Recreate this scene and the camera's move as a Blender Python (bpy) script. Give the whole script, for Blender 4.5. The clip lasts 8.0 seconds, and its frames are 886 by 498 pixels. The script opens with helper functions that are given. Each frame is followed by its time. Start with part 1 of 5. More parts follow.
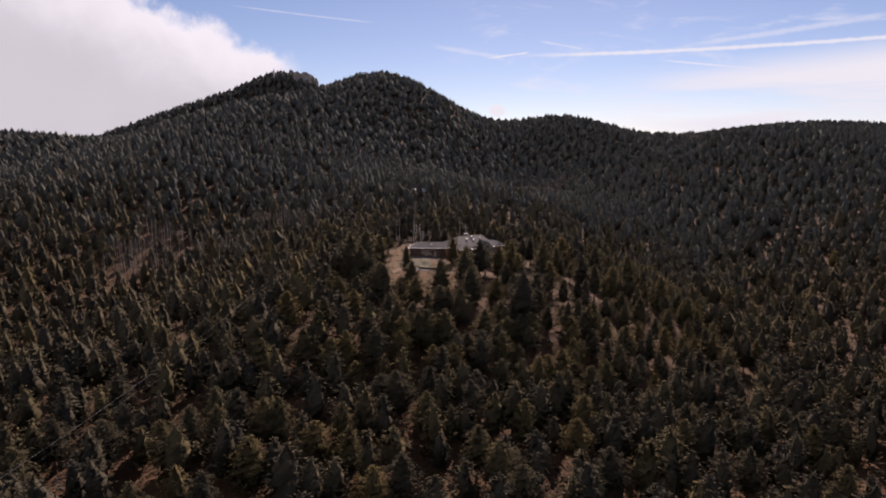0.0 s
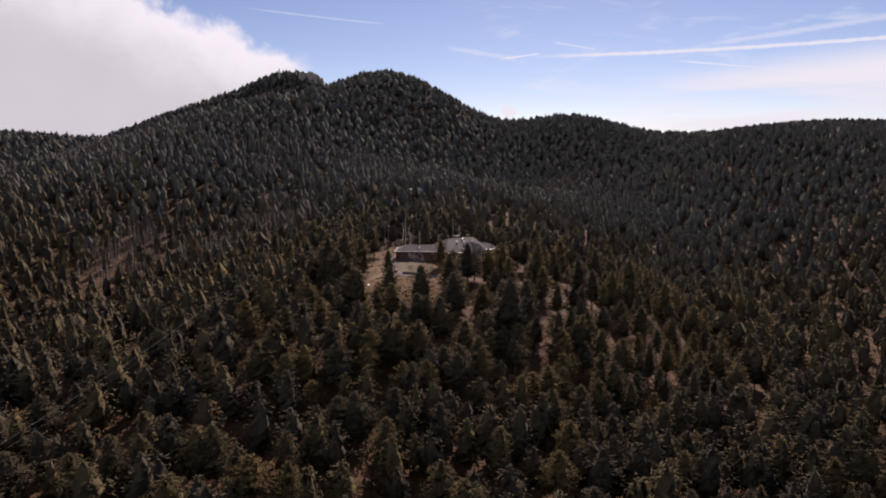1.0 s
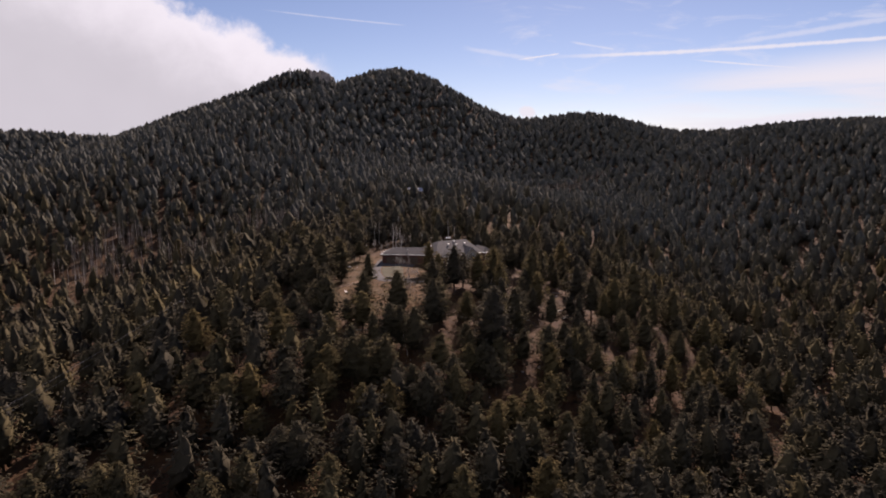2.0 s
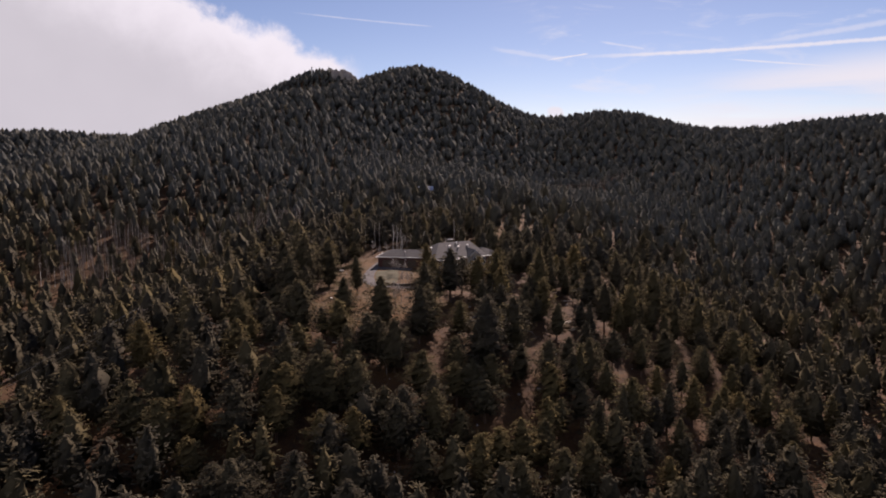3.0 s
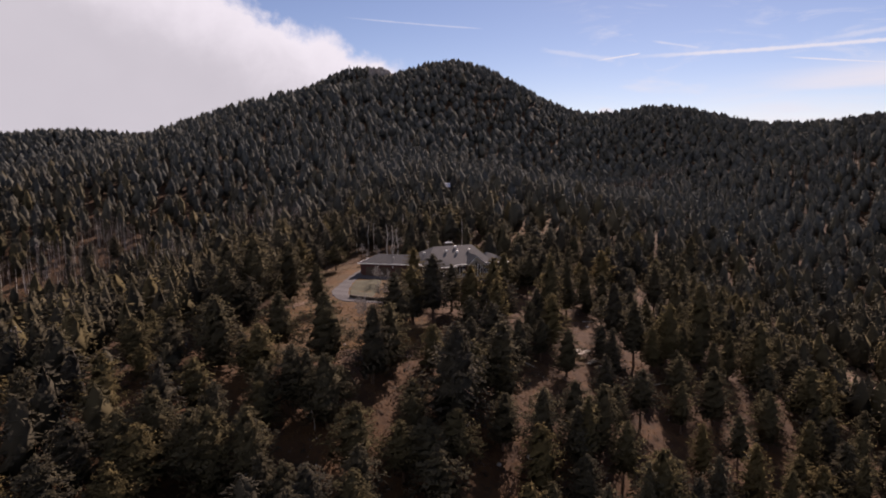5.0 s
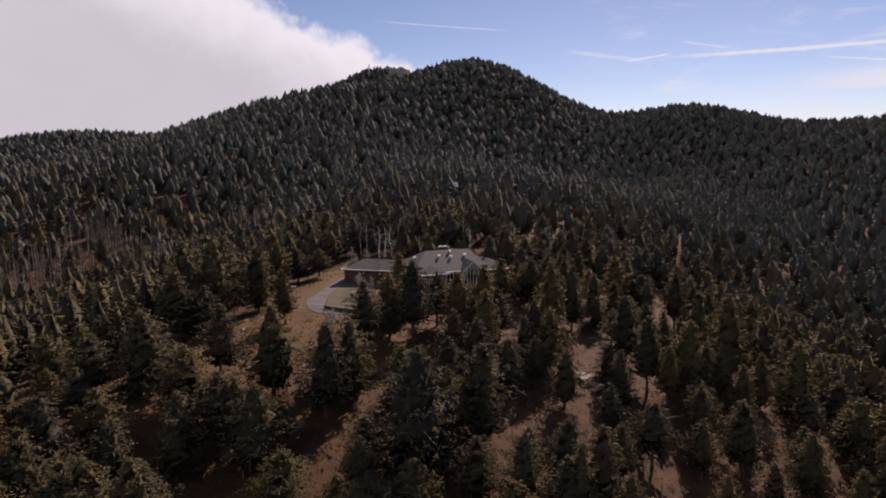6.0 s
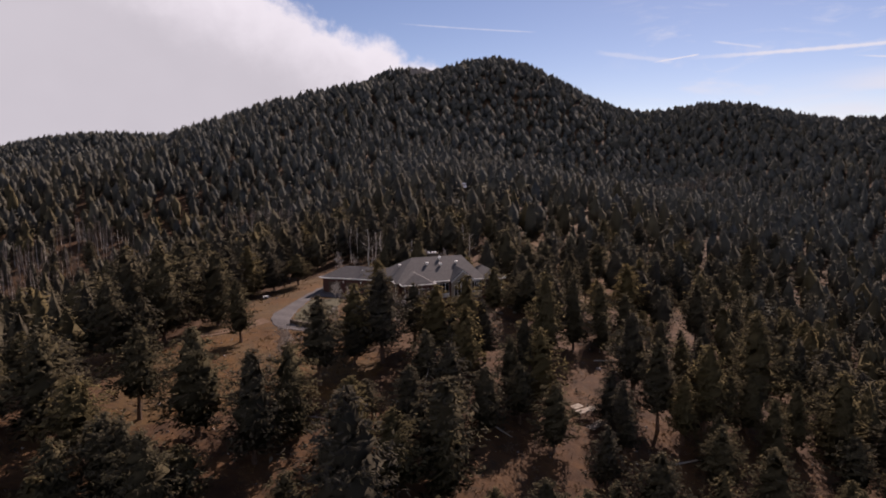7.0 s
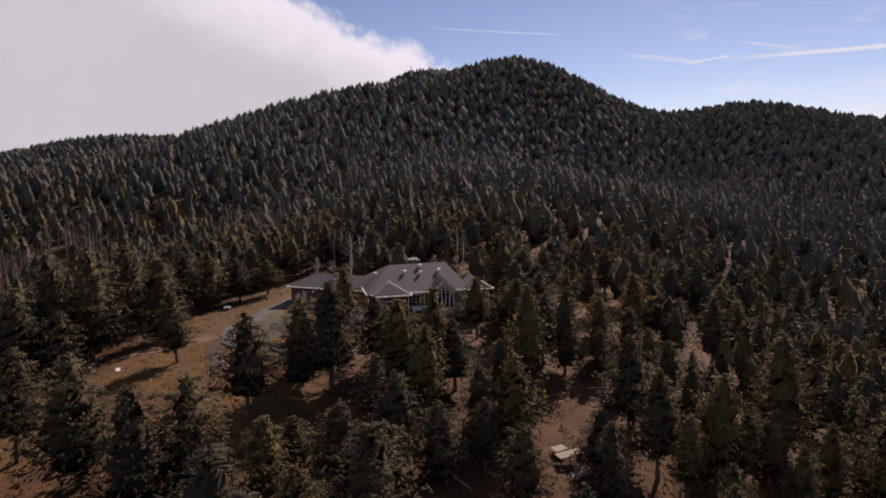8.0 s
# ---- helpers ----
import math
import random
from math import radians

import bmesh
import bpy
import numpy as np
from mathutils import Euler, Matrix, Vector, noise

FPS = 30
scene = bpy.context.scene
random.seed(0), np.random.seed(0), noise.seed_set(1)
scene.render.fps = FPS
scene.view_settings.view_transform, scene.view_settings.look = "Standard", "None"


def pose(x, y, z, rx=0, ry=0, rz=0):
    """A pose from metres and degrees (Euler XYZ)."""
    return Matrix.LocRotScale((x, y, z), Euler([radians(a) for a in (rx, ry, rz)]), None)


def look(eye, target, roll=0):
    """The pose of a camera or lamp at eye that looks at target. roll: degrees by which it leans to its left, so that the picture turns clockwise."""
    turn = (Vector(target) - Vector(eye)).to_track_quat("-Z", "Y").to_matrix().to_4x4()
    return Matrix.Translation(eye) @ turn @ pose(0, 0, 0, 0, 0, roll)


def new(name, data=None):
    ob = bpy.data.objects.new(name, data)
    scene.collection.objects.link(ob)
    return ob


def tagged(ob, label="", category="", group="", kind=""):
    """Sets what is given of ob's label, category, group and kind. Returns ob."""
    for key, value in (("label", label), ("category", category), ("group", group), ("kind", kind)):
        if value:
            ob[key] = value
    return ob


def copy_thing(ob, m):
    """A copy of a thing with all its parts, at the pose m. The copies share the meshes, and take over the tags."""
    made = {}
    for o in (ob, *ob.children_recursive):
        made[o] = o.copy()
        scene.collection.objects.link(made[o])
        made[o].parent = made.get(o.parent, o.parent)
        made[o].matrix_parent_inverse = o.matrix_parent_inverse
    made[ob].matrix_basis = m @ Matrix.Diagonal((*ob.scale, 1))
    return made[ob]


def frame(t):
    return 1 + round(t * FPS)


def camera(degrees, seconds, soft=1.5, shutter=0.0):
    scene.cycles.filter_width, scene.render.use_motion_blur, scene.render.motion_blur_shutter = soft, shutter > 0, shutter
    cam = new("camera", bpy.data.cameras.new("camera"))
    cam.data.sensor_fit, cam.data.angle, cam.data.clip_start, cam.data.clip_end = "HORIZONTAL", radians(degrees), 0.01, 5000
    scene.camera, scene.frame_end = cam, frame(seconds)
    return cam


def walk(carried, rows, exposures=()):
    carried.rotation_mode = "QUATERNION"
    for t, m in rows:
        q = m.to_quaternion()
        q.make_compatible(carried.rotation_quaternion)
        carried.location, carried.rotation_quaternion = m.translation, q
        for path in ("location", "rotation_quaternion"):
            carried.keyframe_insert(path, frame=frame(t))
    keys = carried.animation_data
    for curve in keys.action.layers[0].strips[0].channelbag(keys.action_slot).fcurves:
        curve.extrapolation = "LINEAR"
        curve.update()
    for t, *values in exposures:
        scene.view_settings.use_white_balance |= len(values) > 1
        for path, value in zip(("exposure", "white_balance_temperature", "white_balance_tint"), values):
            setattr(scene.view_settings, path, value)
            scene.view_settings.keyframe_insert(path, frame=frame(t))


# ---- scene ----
cam = camera(69.2, 8.0, soft=1.85)
METRES, EYE, TILT, LEAN, TURN = 160.0, 60.0, -9.0, 0.0, 0.0
ROWS = [
    (0.0, 0.0, 0.0, 0.0, -0.0, 0.0, 0.0),
    (0.5, 0.0254, 0.0516, 0.002, 0.44, 0.06, -0.03),
    (1.0, 0.0562, 0.1071, 0.0053, 1.06, 0.1, -0.06),
    (1.5, 0.0873, 0.1628, 0.0083, 1.68, 0.13, -0.13),
    (3.0, 0.1646, 0.345, 0.0151, 5.04, 0.22, -0.55),
    (3.5, 0.1829, 0.4043, 0.0158, 6.09, 0.25, -0.67),
    (4.0, 0.2006, 0.4667, 0.0175, 7.1, 0.27, -0.76),
    (4.5, 0.2156, 0.5296, 0.0199, 8.16, 0.3, -0.88),
    (6.0, 0.2606, 0.7164, 0.0281, 11.49, 0.5, -1.24),
    (6.5, 0.2747, 0.7736, 0.0315, 12.64, 0.56, -1.36),
    (7.0, 0.2892, 0.8318, 0.0361, 13.86, 0.64, -1.47),
    (7.5, 0.3031, 0.8868, 0.0399, 15.01, 0.74, -1.59),
    (8.0, 0.3184, 0.9414, 0.0426, 16.19, 0.86, -1.7),
]
walk(cam, [(t, pose(0, 0, EYE, TILT, LEAN, TURN) @ pose(METRES * x, METRES * y, METRES * z, 90 + pitch, roll, yaw)) for t, x, y, z, yaw, pitch, roll in ROWS],
     exposures=[(0.0, 0.60, 6650, 31), (8.0, 0.50, 6650, 31)])

# ---- world and sun ----
SUN_AZ, SUN_EL = 10.0, 32.0


class Graph:
    """Small builder for node trees."""

    def __init__(self, nt):
        self.nt = nt
        nt.nodes.clear()

    def put(self, socket, value):
        if isinstance(value, bpy.types.NodeSocket):
            self.nt.links.new(value, socket)
        elif value is not None:
            socket.default_value = value

    def math(self, op, a, b=None, c=None, clamp=False):
        n = self.nt.nodes.new("ShaderNodeMath")
        n.operation, n.use_clamp = op, clamp
        for i, v in enumerate((a, b, c)):
            self.put(n.inputs[i], v)
        return n.outputs[0]

    def smooth(self, value, lo, hi):
        n = self.nt.nodes.new("ShaderNodeMapRange")
        n.interpolation_type = "SMOOTHSTEP"
        self.put(n.inputs["Value"], value)
        n.inputs["From Min"].default_value, n.inputs["From Max"].default_value = lo, hi
        return n.outputs["Result"]

    def mix(self, fac, a, b, blend="MIX"):
        n = self.nt.nodes.new("ShaderNodeMix")
        n.data_type, n.blend_type = "RGBA", blend
        self.put(n.inputs[0], fac)
        self.put(n.inputs[6], (*a, 1) if isinstance(a, tuple) else a)
        self.put(n.inputs[7], (*b, 1) if isinstance(b, tuple) else b)
        return n.outputs[2]

    def noise(self, vector, scale, detail=4.0, rough=0.55, distort=0.0):
        n = self.nt.nodes.new("ShaderNodeTexNoise")
        self.put(n.inputs["Vector"], vector)
        n.inputs["Scale"].default_value, n.inputs["Detail"].default_value = scale, detail
        n.inputs["Roughness"].default_value, n.inputs["Distortion"].default_value = rough, distort
        return n.outputs["Fac"]

    def coord(self, which="Object"):
        return self.nt.nodes.new("ShaderNodeTexCoord").outputs[which]

    def scaled(self, vector, s):
        n = self.nt.nodes.new("ShaderNodeMapping")
        self.put(n.inputs["Vector"], vector)
        n.inputs["Scale"].default_value = s
        return n.outputs[0]

    def ramp(self, fac, stops):
        n = self.nt.nodes.new("ShaderNodeValToRGB")
        self.put(n.inputs[0], fac)
        els = n.color_ramp.elements
        while len(els) < len(stops):
            els.new(0.5)
        for e, (p, c) in zip(els, stops):
            e.position, e.color = p, (*c, 1)
        return n.outputs[0]

    def bump(self, height, strength, distance):
        n = self.nt.nodes.new("ShaderNodeBump")
        self.put(n.inputs["Height"], height)
        n.inputs["Strength"].default_value, n.inputs["Distance"].default_value = strength, distance
        return n.outputs[0]


world = bpy.data.worlds.new("sky")
scene.world = world
world.use_nodes = True
g = Graph(world.node_tree)
sky = world.node_tree.nodes.new("ShaderNodeTexSky")
sky.sky_type, sky.sun_disc = "NISHITA", False
sky.sun_elevation, sky.sun_rotation = radians(SUN_EL), radians(SUN_AZ)
sky.altitude, sky.air_density, sky.dust_density, sky.ozone_density = 2400, 1.0, 0.6, 1.6
way = g.coord("Generated")
split = world.node_tree.nodes.new("ShaderNodeSeparateXYZ")
g.put(split.inputs[0], way)
az = g.math("MULTIPLY", g.math("ARCTAN2", split.outputs[0], split.outputs[1]), 180 / math.pi)
el = g.math("MULTIPLY", g.math("ARCSINE", split.outputs[2]), 180 / math.pi)
flat = world.node_tree.nodes.new("ShaderNodeCombineXYZ")
g.put(flat.inputs[0], az), g.put(flat.inputs[1], el)
plane = flat.outputs[0]
puff = g.noise(plane, 0.22, 6, 0.6, 0.3)
fine = g.noise(plane, 0.9, 5, 0.6)
# the bank of cloud behind the summit: its edge falls towards the peak
rim = g.math("SUBTRACT", g.math("MULTIPLY_ADD", az, -0.40, 2.15), el)
rim = g.math("ADD", rim, g.math("MULTIPLY_ADD", puff, 5.0, -2.5))
rim = g.math("ADD", rim, g.math("MULTIPLY_ADD", fine, 1.6, -0.8))
bank = g.math("MULTIPLY", g.smooth(rim, -0.5, 1.3), g.smooth(az, -11.5, -14.5))
body = g.math("ADD", g.math("MULTIPLY", g.smooth(rim, 0.5, 8.0), 0.75), g.math("MULTIPLY", g.noise(plane, 0.12, 3), 0.25))
bank_colour = g.mix(body, (10.4, 11.0, 11.0), (6.4, 6.8, 6.9))
# thin high cloud towards the low sky, drawn out sideways
veil = g.noise(g.scaled(plane, (0.045, 0.4, 1)), 1.0, 5, 0.55, 0.4)
low = g.smooth(g.math("SUBTRACT", el, g.math("MULTIPLY_ADD", az, 0.09, 3.2)), 2.2, -0.6)
veil = g.math("MULTIPLY", g.smooth(veil, 0.3, 0.55), g.math("MULTIPLY", low, g.smooth(az, 9.0, 24.0)))
wisp = g.noise(g.scaled(plane, (0.16, 0.6, 1)), 1.0, 5, 0.6, 0.8)
wisp = g.math("MULTIPLY", g.smooth(wisp, 0.5, 0.78), g.math("MULTIPLY", g.smooth(az, -2.0, 6.0), 0.5))
tuft = g.math("ADD", g.math("POWER", g.math("MULTIPLY_ADD", az, 1.2, -5.6), 2.0), g.math("POWER", g.math("MULTIPLY_ADD", el, 1.5, -4.7), 2.0))
tuft = g.smooth(g.math("SUBTRACT", tuft, g.math("MULTIPLY", fine, 1.2)), 0.4, -0.3)


def trail(a0, e0, a1, e1, width, strength):
    """A vapour trail between two bearings of the sky."""
    slope = (e1 - e0) / (a1 - a0)
    off = g.math("ABSOLUTE", g.math("SUBTRACT", el, g.math("MULTIPLY_ADD", az, slope, e0 - slope * a0)))
    core = g.smooth(g.math("ADD", off, g.math("MULTIPLY_ADD", fine, width * 1.2, -0.6 * width)), width, width * 0.15)
    ends = g.math("MULTIPLY", g.smooth(az, a0, a0 + 0.25 * (a1 - a0)), g.smooth(az, a1, a1 - 0.1 * (a1 - a0)))
    return g.math("MULTIPLY", g.math("MULTIPLY", core, ends), strength)


cover = g.math("MAXIMUM", veil, wisp)
cover = g.math("MAXIMUM", cover, tuft)
for line in ((-1.2, 8.6, 5.5, 7.5, 0.28, 0.35), (5.0, 7.7, 38.0, 7.75, 0.22, 0.85), (3.6, 7.5, 7.4, 7.95, 0.1, 0.9), (17.6, 7.1, 26.2, 5.95, 0.1, 0.75),
             (-18.0, 11.3, -5.6, 10.35, 0.09, 0.35), (8.0, 8.9, 12.0, 8.1, 0.14, 0.45), (19.0, 8.0, 34.0, 9.3, 0.3, 0.4)):
    cover = g.math("MAXIMUM", cover, trail(*line))
air = g.mix(cover, sky.outputs[0], (9.2, 10.0, 10.1))
air = g.mix(bank, air, bank_colour)
shine = world.node_tree.nodes.new("ShaderNodeBackground")
g.put(shine.inputs[0], air)
shine.inputs[1].default_value = 0.056
g.put(world.node_tree.nodes.new("ShaderNodeOutputWorld").inputs[0], shine.outputs[0])

sun = new("sun", bpy.data.lights.new("sun", "SUN"))
sun.data.energy, sun.data.angle, sun.data.color = 5.0, radians(0.53), (1.0, 0.88, 0.72)
sun_way = Vector((math.sin(radians(SUN_AZ)) * math.cos(radians(SUN_EL)), math.cos(radians(SUN_AZ)) * math.cos(radians(SUN_EL)), math.sin(radians(SUN_EL))))
sun.matrix_world = look(sun_way * 300, (0, 0, 0))


# ---- materials ----
def material(name):
    m = bpy.data.materials.new(name)
    m.use_nodes = True
    return m, Graph(m.node_tree)


def finish(m, g, colour, rough=0.8, normal=None, metal=0.0, see=0.0, spec=0.4):
    """Principled surface; see: the share of light that passes through it as through a leaf."""
    p = m.node_tree.nodes.new("ShaderNodeBsdfPrincipled")
    g.put(p.inputs["Base Color"], (*colour, 1) if isinstance(colour, tuple) else colour)
    g.put(p.inputs["Roughness"], rough)
    g.put(p.inputs["Metallic"], metal)
    g.put(p.inputs["Specular IOR Level"], spec)
    if normal is not None:
        g.put(p.inputs["Normal"], normal)
    shader = p.outputs[0]
    if see:
        t = m.node_tree.nodes.new("ShaderNodeBsdfTranslucent")
        g.put(t.inputs[0], (*colour, 1) if isinstance(colour, tuple) else colour)
        mixer = m.node_tree.nodes.new("ShaderNodeMixShader")
        mixer.inputs[0].default_value = see
        g.put(mixer.inputs[1], shader), g.put(mixer.inputs[2], t.outputs[0])
        shader = mixer.outputs[0]
    g.put(m.node_tree.nodes.new("ShaderNodeOutputMaterial").inputs[0], shader)
    return m


def plain(name, a, b, scale, rough=0.7, bump=0.0, metal=0.0, spec=0.4, stretch=(1, 1, 1)):
    """Two tones of one surface, mottled at two sizes."""
    m, g = material(name)
    c = g.scaled(g.coord(), stretch)
    f = g.math("MULTIPLY_ADD", g.noise(c, scale * 6, 3), 0.4, g.math("MULTIPLY", g.noise(c, scale, 4), 0.6))
    f = g.smooth(f, 0.3, 0.7)
    return finish(m, g, g.mix(f, a, b), rough, g.bump(f, 0.5, bump) if bump else None, metal, spec=spec)


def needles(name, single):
    """Conifer needles: single trees vary by object; a forest by each tree's tint and a paler blue-green, painted in for
    haze, that grows with distance.
    """
    m, g = material(name)

    def stored(attribute):
        n = m.node_tree.nodes.new("ShaderNodeAttribute")
        n.attribute_name = attribute
        return n.outputs["Fac"]
    tint = m.node_tree.nodes.new("ShaderNodeObjectInfo").outputs["Random"] if single else stored("tint")
    isle = m.node_tree.nodes.new("ShaderNodeNewGeometry").outputs["Random Per Island"]
    c = g.ramp(tint, [(0.0, (0.045, 0.042, 0.036)), (0.45, (0.062, 0.055, 0.038)), (0.8, (0.085, 0.071, 0.038)), (1.0, (0.108, 0.083, 0.039))])
    # lighter, bluer ramp puts the haze of distance into the needle colour
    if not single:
        c = g.mix(stored("haze_tint"), c, g.ramp(tint, [(0.0, (0.076, 0.084, 0.085)), (0.5, (0.090, 0.097, 0.093)), (1.0, (0.106, 0.108, 0.095))]))
    c = g.mix(g.math("MULTIPLY", g.math("POWER", isle, 1.8), 0.36 if single else 0.17), c, (0.122, 0.102, 0.044) if single else (0.122, 0.110, 0.072))
    kept = m.node_tree.nodes.new("ShaderNodeAttribute")
    kept.attribute_name = "soft"
    turn = m.node_tree.nodes.new("ShaderNodeVectorTransform")
    turn.vector_type, turn.convert_from, turn.convert_to = "NORMAL", "OBJECT", "WORLD"
    g.put(turn.inputs[0], kept.outputs["Vector"])
    return finish(m, g, c, 0.95, turn.outputs[0], see=0.2 if single else 0.14, spec=0.02)


NEEDLES = needles("pine_needles", True)
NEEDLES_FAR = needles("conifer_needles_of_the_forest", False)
BARK = plain("pine_bark", (0.075, 0.05, 0.037), (0.17, 0.105, 0.07), 2.2, 0.9, 0.03, stretch=(1, 1, 0.25))
PALE_BARK = plain("aspen_bark", (0.42, 0.39, 0.34), (0.68, 0.65, 0.58), 1.8, 0.8, 0.01, stretch=(1, 1, 0.6))
TWIG = plain("bare_twigs", (0.13, 0.105, 0.088), (0.22, 0.18, 0.15), 1.0, 0.85)
DEAD = plain("weathered_dead_wood", (0.27, 0.24, 0.21), (0.45, 0.42, 0.38), 2.0, 0.85, 0.01, stretch=(1, 1, 0.2))
BRICK = plain("dark_red_brick", (0.068, 0.029, 0.024), (0.104, 0.045, 0.036), 3.0, 0.85, 0.01)
ROOFING = plain("grey_asphalt_shingle", (0.060, 0.059, 0.061), (0.092, 0.090, 0.091), 1.6, 0.9, 0.012)
WHITE = plain("white_paint", (0.72, 0.72, 0.70), (0.82, 0.82, 0.80), 1.5, 0.45)
CREAM = plain("cream_paint", (0.300, 0.264, 0.210), (0.360, 0.324, 0.264), 1.5, 0.6)
METAL = plain("galvanised_metal", (0.55, 0.55, 0.55), (0.7, 0.7, 0.7), 2.0, 0.35, metal=0.9)
GRAVEL = plain("grey_gravel", (0.060, 0.056, 0.058), (0.092, 0.087, 0.089), 1.4, 0.95, 0.03)
TRACK = plain("trodden_earth", (0.098, 0.055, 0.028), (0.148, 0.088, 0.048), 0.6, 0.95, 0.04)
LAWN = plain("faded_lawn", (0.040, 0.038, 0.016), (0.064, 0.058, 0.024), 0.5, 0.95, 0.04)
ROCK = plain("granite", (0.20, 0.18, 0.165), (0.36, 0.33, 0.30), 0.35, 0.9, 0.25)
PLANK = plain("grey_planks", (0.17, 0.14, 0.108), (0.32, 0.28, 0.225), 1.2, 0.85, 0.01)
DARK = plain("dark_timber", (0.06, 0.045, 0.035), (0.11, 0.085, 0.065), 1.5, 0.85, 0.01)
WIRE = plain("weathered_aluminium_cable", (0.13, 0.13, 0.13), (0.18, 0.18, 0.18), 1.0, 0.6, metal=0.4)
GRASS = plain("dry_grass", (0.140, 0.084, 0.030), (0.215, 0.136, 0.054), 0.3, 0.9)

m, g = material("window_glass")
GLASS = finish(m, g, (0.012, 0.014, 0.017), 0.05, spec=0.6)

m, g = material("forest_floor")
c = c0 = g.coord()
big, mid, small = g.noise(c, 0.035, 5), g.noise(c, 0.3, 5, 0.65), g.noise(c, 2.4, 4, 0.7)
litter = g.mix(g.smooth(mid, 0.35, 0.68), (0.050, 0.024, 0.011), (0.108, 0.054, 0.021))
litter = g.mix(g.smooth(big, 0.42, 0.6), litter, (0.088, 0.045, 0.018))
hay = g.mix(g.smooth(mid, 0.3, 0.7), (0.086, 0.039, 0.009), (0.132, 0.066, 0.016))
hay = g.mix(g.math("MULTIPLY", g.smooth(g.noise(c, 0.11, 4), 0.42, 0.6), 0.75), hay, (0.092, 0.058, 0.022))
meadow_mask = m.node_tree.nodes.new("ShaderNodeAttribute")
meadow_mask.attribute_name = "meadow"
edge = g.smooth(g.math("ADD", meadow_mask.outputs["Fac"], g.math("MULTIPLY_ADD", mid, 0.8, -0.4)), 0.35, 0.65)
c = g.mix(edge, litter, hay)
c = g.mix(g.math("MULTIPLY", g.smooth(small, 0.4, 0.72), 0.6), c, (0.042, 0.026, 0.020))
c = g.mix(g.math("MULTIPLY", g.smooth(g.noise(c0, 1.1, 5, 0.7), 0.56, 0.68), 0.5), c, (0.132, 0.080, 0.040))
c = g.mix(g.math("MULTIPLY", g.smooth(g.noise(c0, 0.7, 5, 0.7, 0.5), 0.52, 0.64), 0.6), c, (0.040, 0.030, 0.020))
FLOOR = finish(m, g, c, 0.95, g.bump(g.math("ADD", small, mid), 0.6, 0.12), spec=0.2)


# ---- the land ----
# hills and hollows: centre x, y, height, half-widths along and across, turn of the long axis
LANDFORMS = [
    (-65.88, 937.16, 111.75, 212.12, 97.66, 1.10),
    (-235.73, 1172.49, 92.33, 177.21, 74.96, -1.07),
    (-239.46, 655.90, 25.39, 98.44, 164.01, -0.12),
    (-550.96, 813.21, 50.82, 198.81, 92.63, -0.21),
    (187.85, 987.26, 54.29, 62.04, 161.86, 0.07),
    (617.70, 1030.37, 82.41, 256.31, 231.97, 0.45),
    (24.10, 224.96, 8.59, 75.63, 46.99, 0.44),
    (140.78, 332.26, -21.32, 52.75, 180.38, -0.32),
    (-122.88, 322.47, -20.81, 50.55, 139.38, -0.15),
    (-73.84, 464.99, 29.93, 132.46, 156.67, 0.22),
    (131.03, 700.30, -20.07, 118.86, 140.34, 0.10),
    (-394.93, 1190.55, 107.27, 154.85, 93.25, 0.42),
    (356.55, 647.90, 53.52, 130.13, 160.93, 0.25),
    (45.00, 228.00, 0.80, 20.00, 20.00, 0.00),
    (-2.00, 190.00, 0.59, 22.00, 22.00, 0.00),
    (-33.00, 170.00, 4.10, 20.00, 20.00, 0.00),
    (30.00, 188.00, 2.57, 18.00, 18.00, 0.00),
    (63.00, 262.00, 0.95, 26.00, 26.00, 0.00),
    (80.00, 232.00, 1.66, 16.00, 16.00, 0.00),
    (125.00, 288.00, -0.80, 20.00, 20.00, 0.00),
]
BASE = (-4.16075, -0.01412, 0.01994)


def land(x, y):
    z = BASE[0] + BASE[1] * x + BASE[2] * y
    for cx, cy, a, s1, s2, an in LANDFORMS:
        c, s = math.cos(an), math.sin(an)
        z = z + a * np.exp(-(((x - cx) * c + (y - cy) * s) / s1) ** 2 / 2 - ((-(x - cx) * s + (y - cy) * c) / s2) ** 2 / 2)
    return z


def height(x, y):
    """The land with the small humps that no plan shows."""
    x, y = np.asarray(x, float), np.asarray(y, float)
    near = np.exp(-((x - 20) / 260) ** 2 - ((y - 200) / 260) ** 2)
    humps = 0.22 * np.sin(x * 0.31 + 1.3 * np.sin(y * 0.13)) * np.sin(y * 0.27 + 0.7 * np.sin(x * 0.19)) + 0.1 * np.sin(x * 0.9 + y * 0.55) * np.sin(y * 0.83 - x * 0.4)
    return land(x, y) + humps * near


def at(x, y):
    return float(height(x, y))


MEADOW = [(-24, 219), (-26, 240), (-25, 262), (-25, 278), (-17, 276), (-14, 262), (-4, 262), (4, 250), (5, 233), (15, 224), (10, 212), (0, 205), (-12, 195), (-22, 205)]

UPPER_GRASS = [(22, 278), (52, 284), (78, 312), (74, 372), (40, 388), (18, 345)]


def inside(x, y, poly):
    hit = np.zeros(np.shape(x), bool)
    for (x0, y0), (x1, y1) in zip(poly, poly[1:] + poly[:1]):
        cross = ((y0 > y) != (y1 > y)) & (x < (x1 - x0) * (y - y0) / (y1 - y0 + 1e-9) + x0)
        hit ^= cross
    return hit


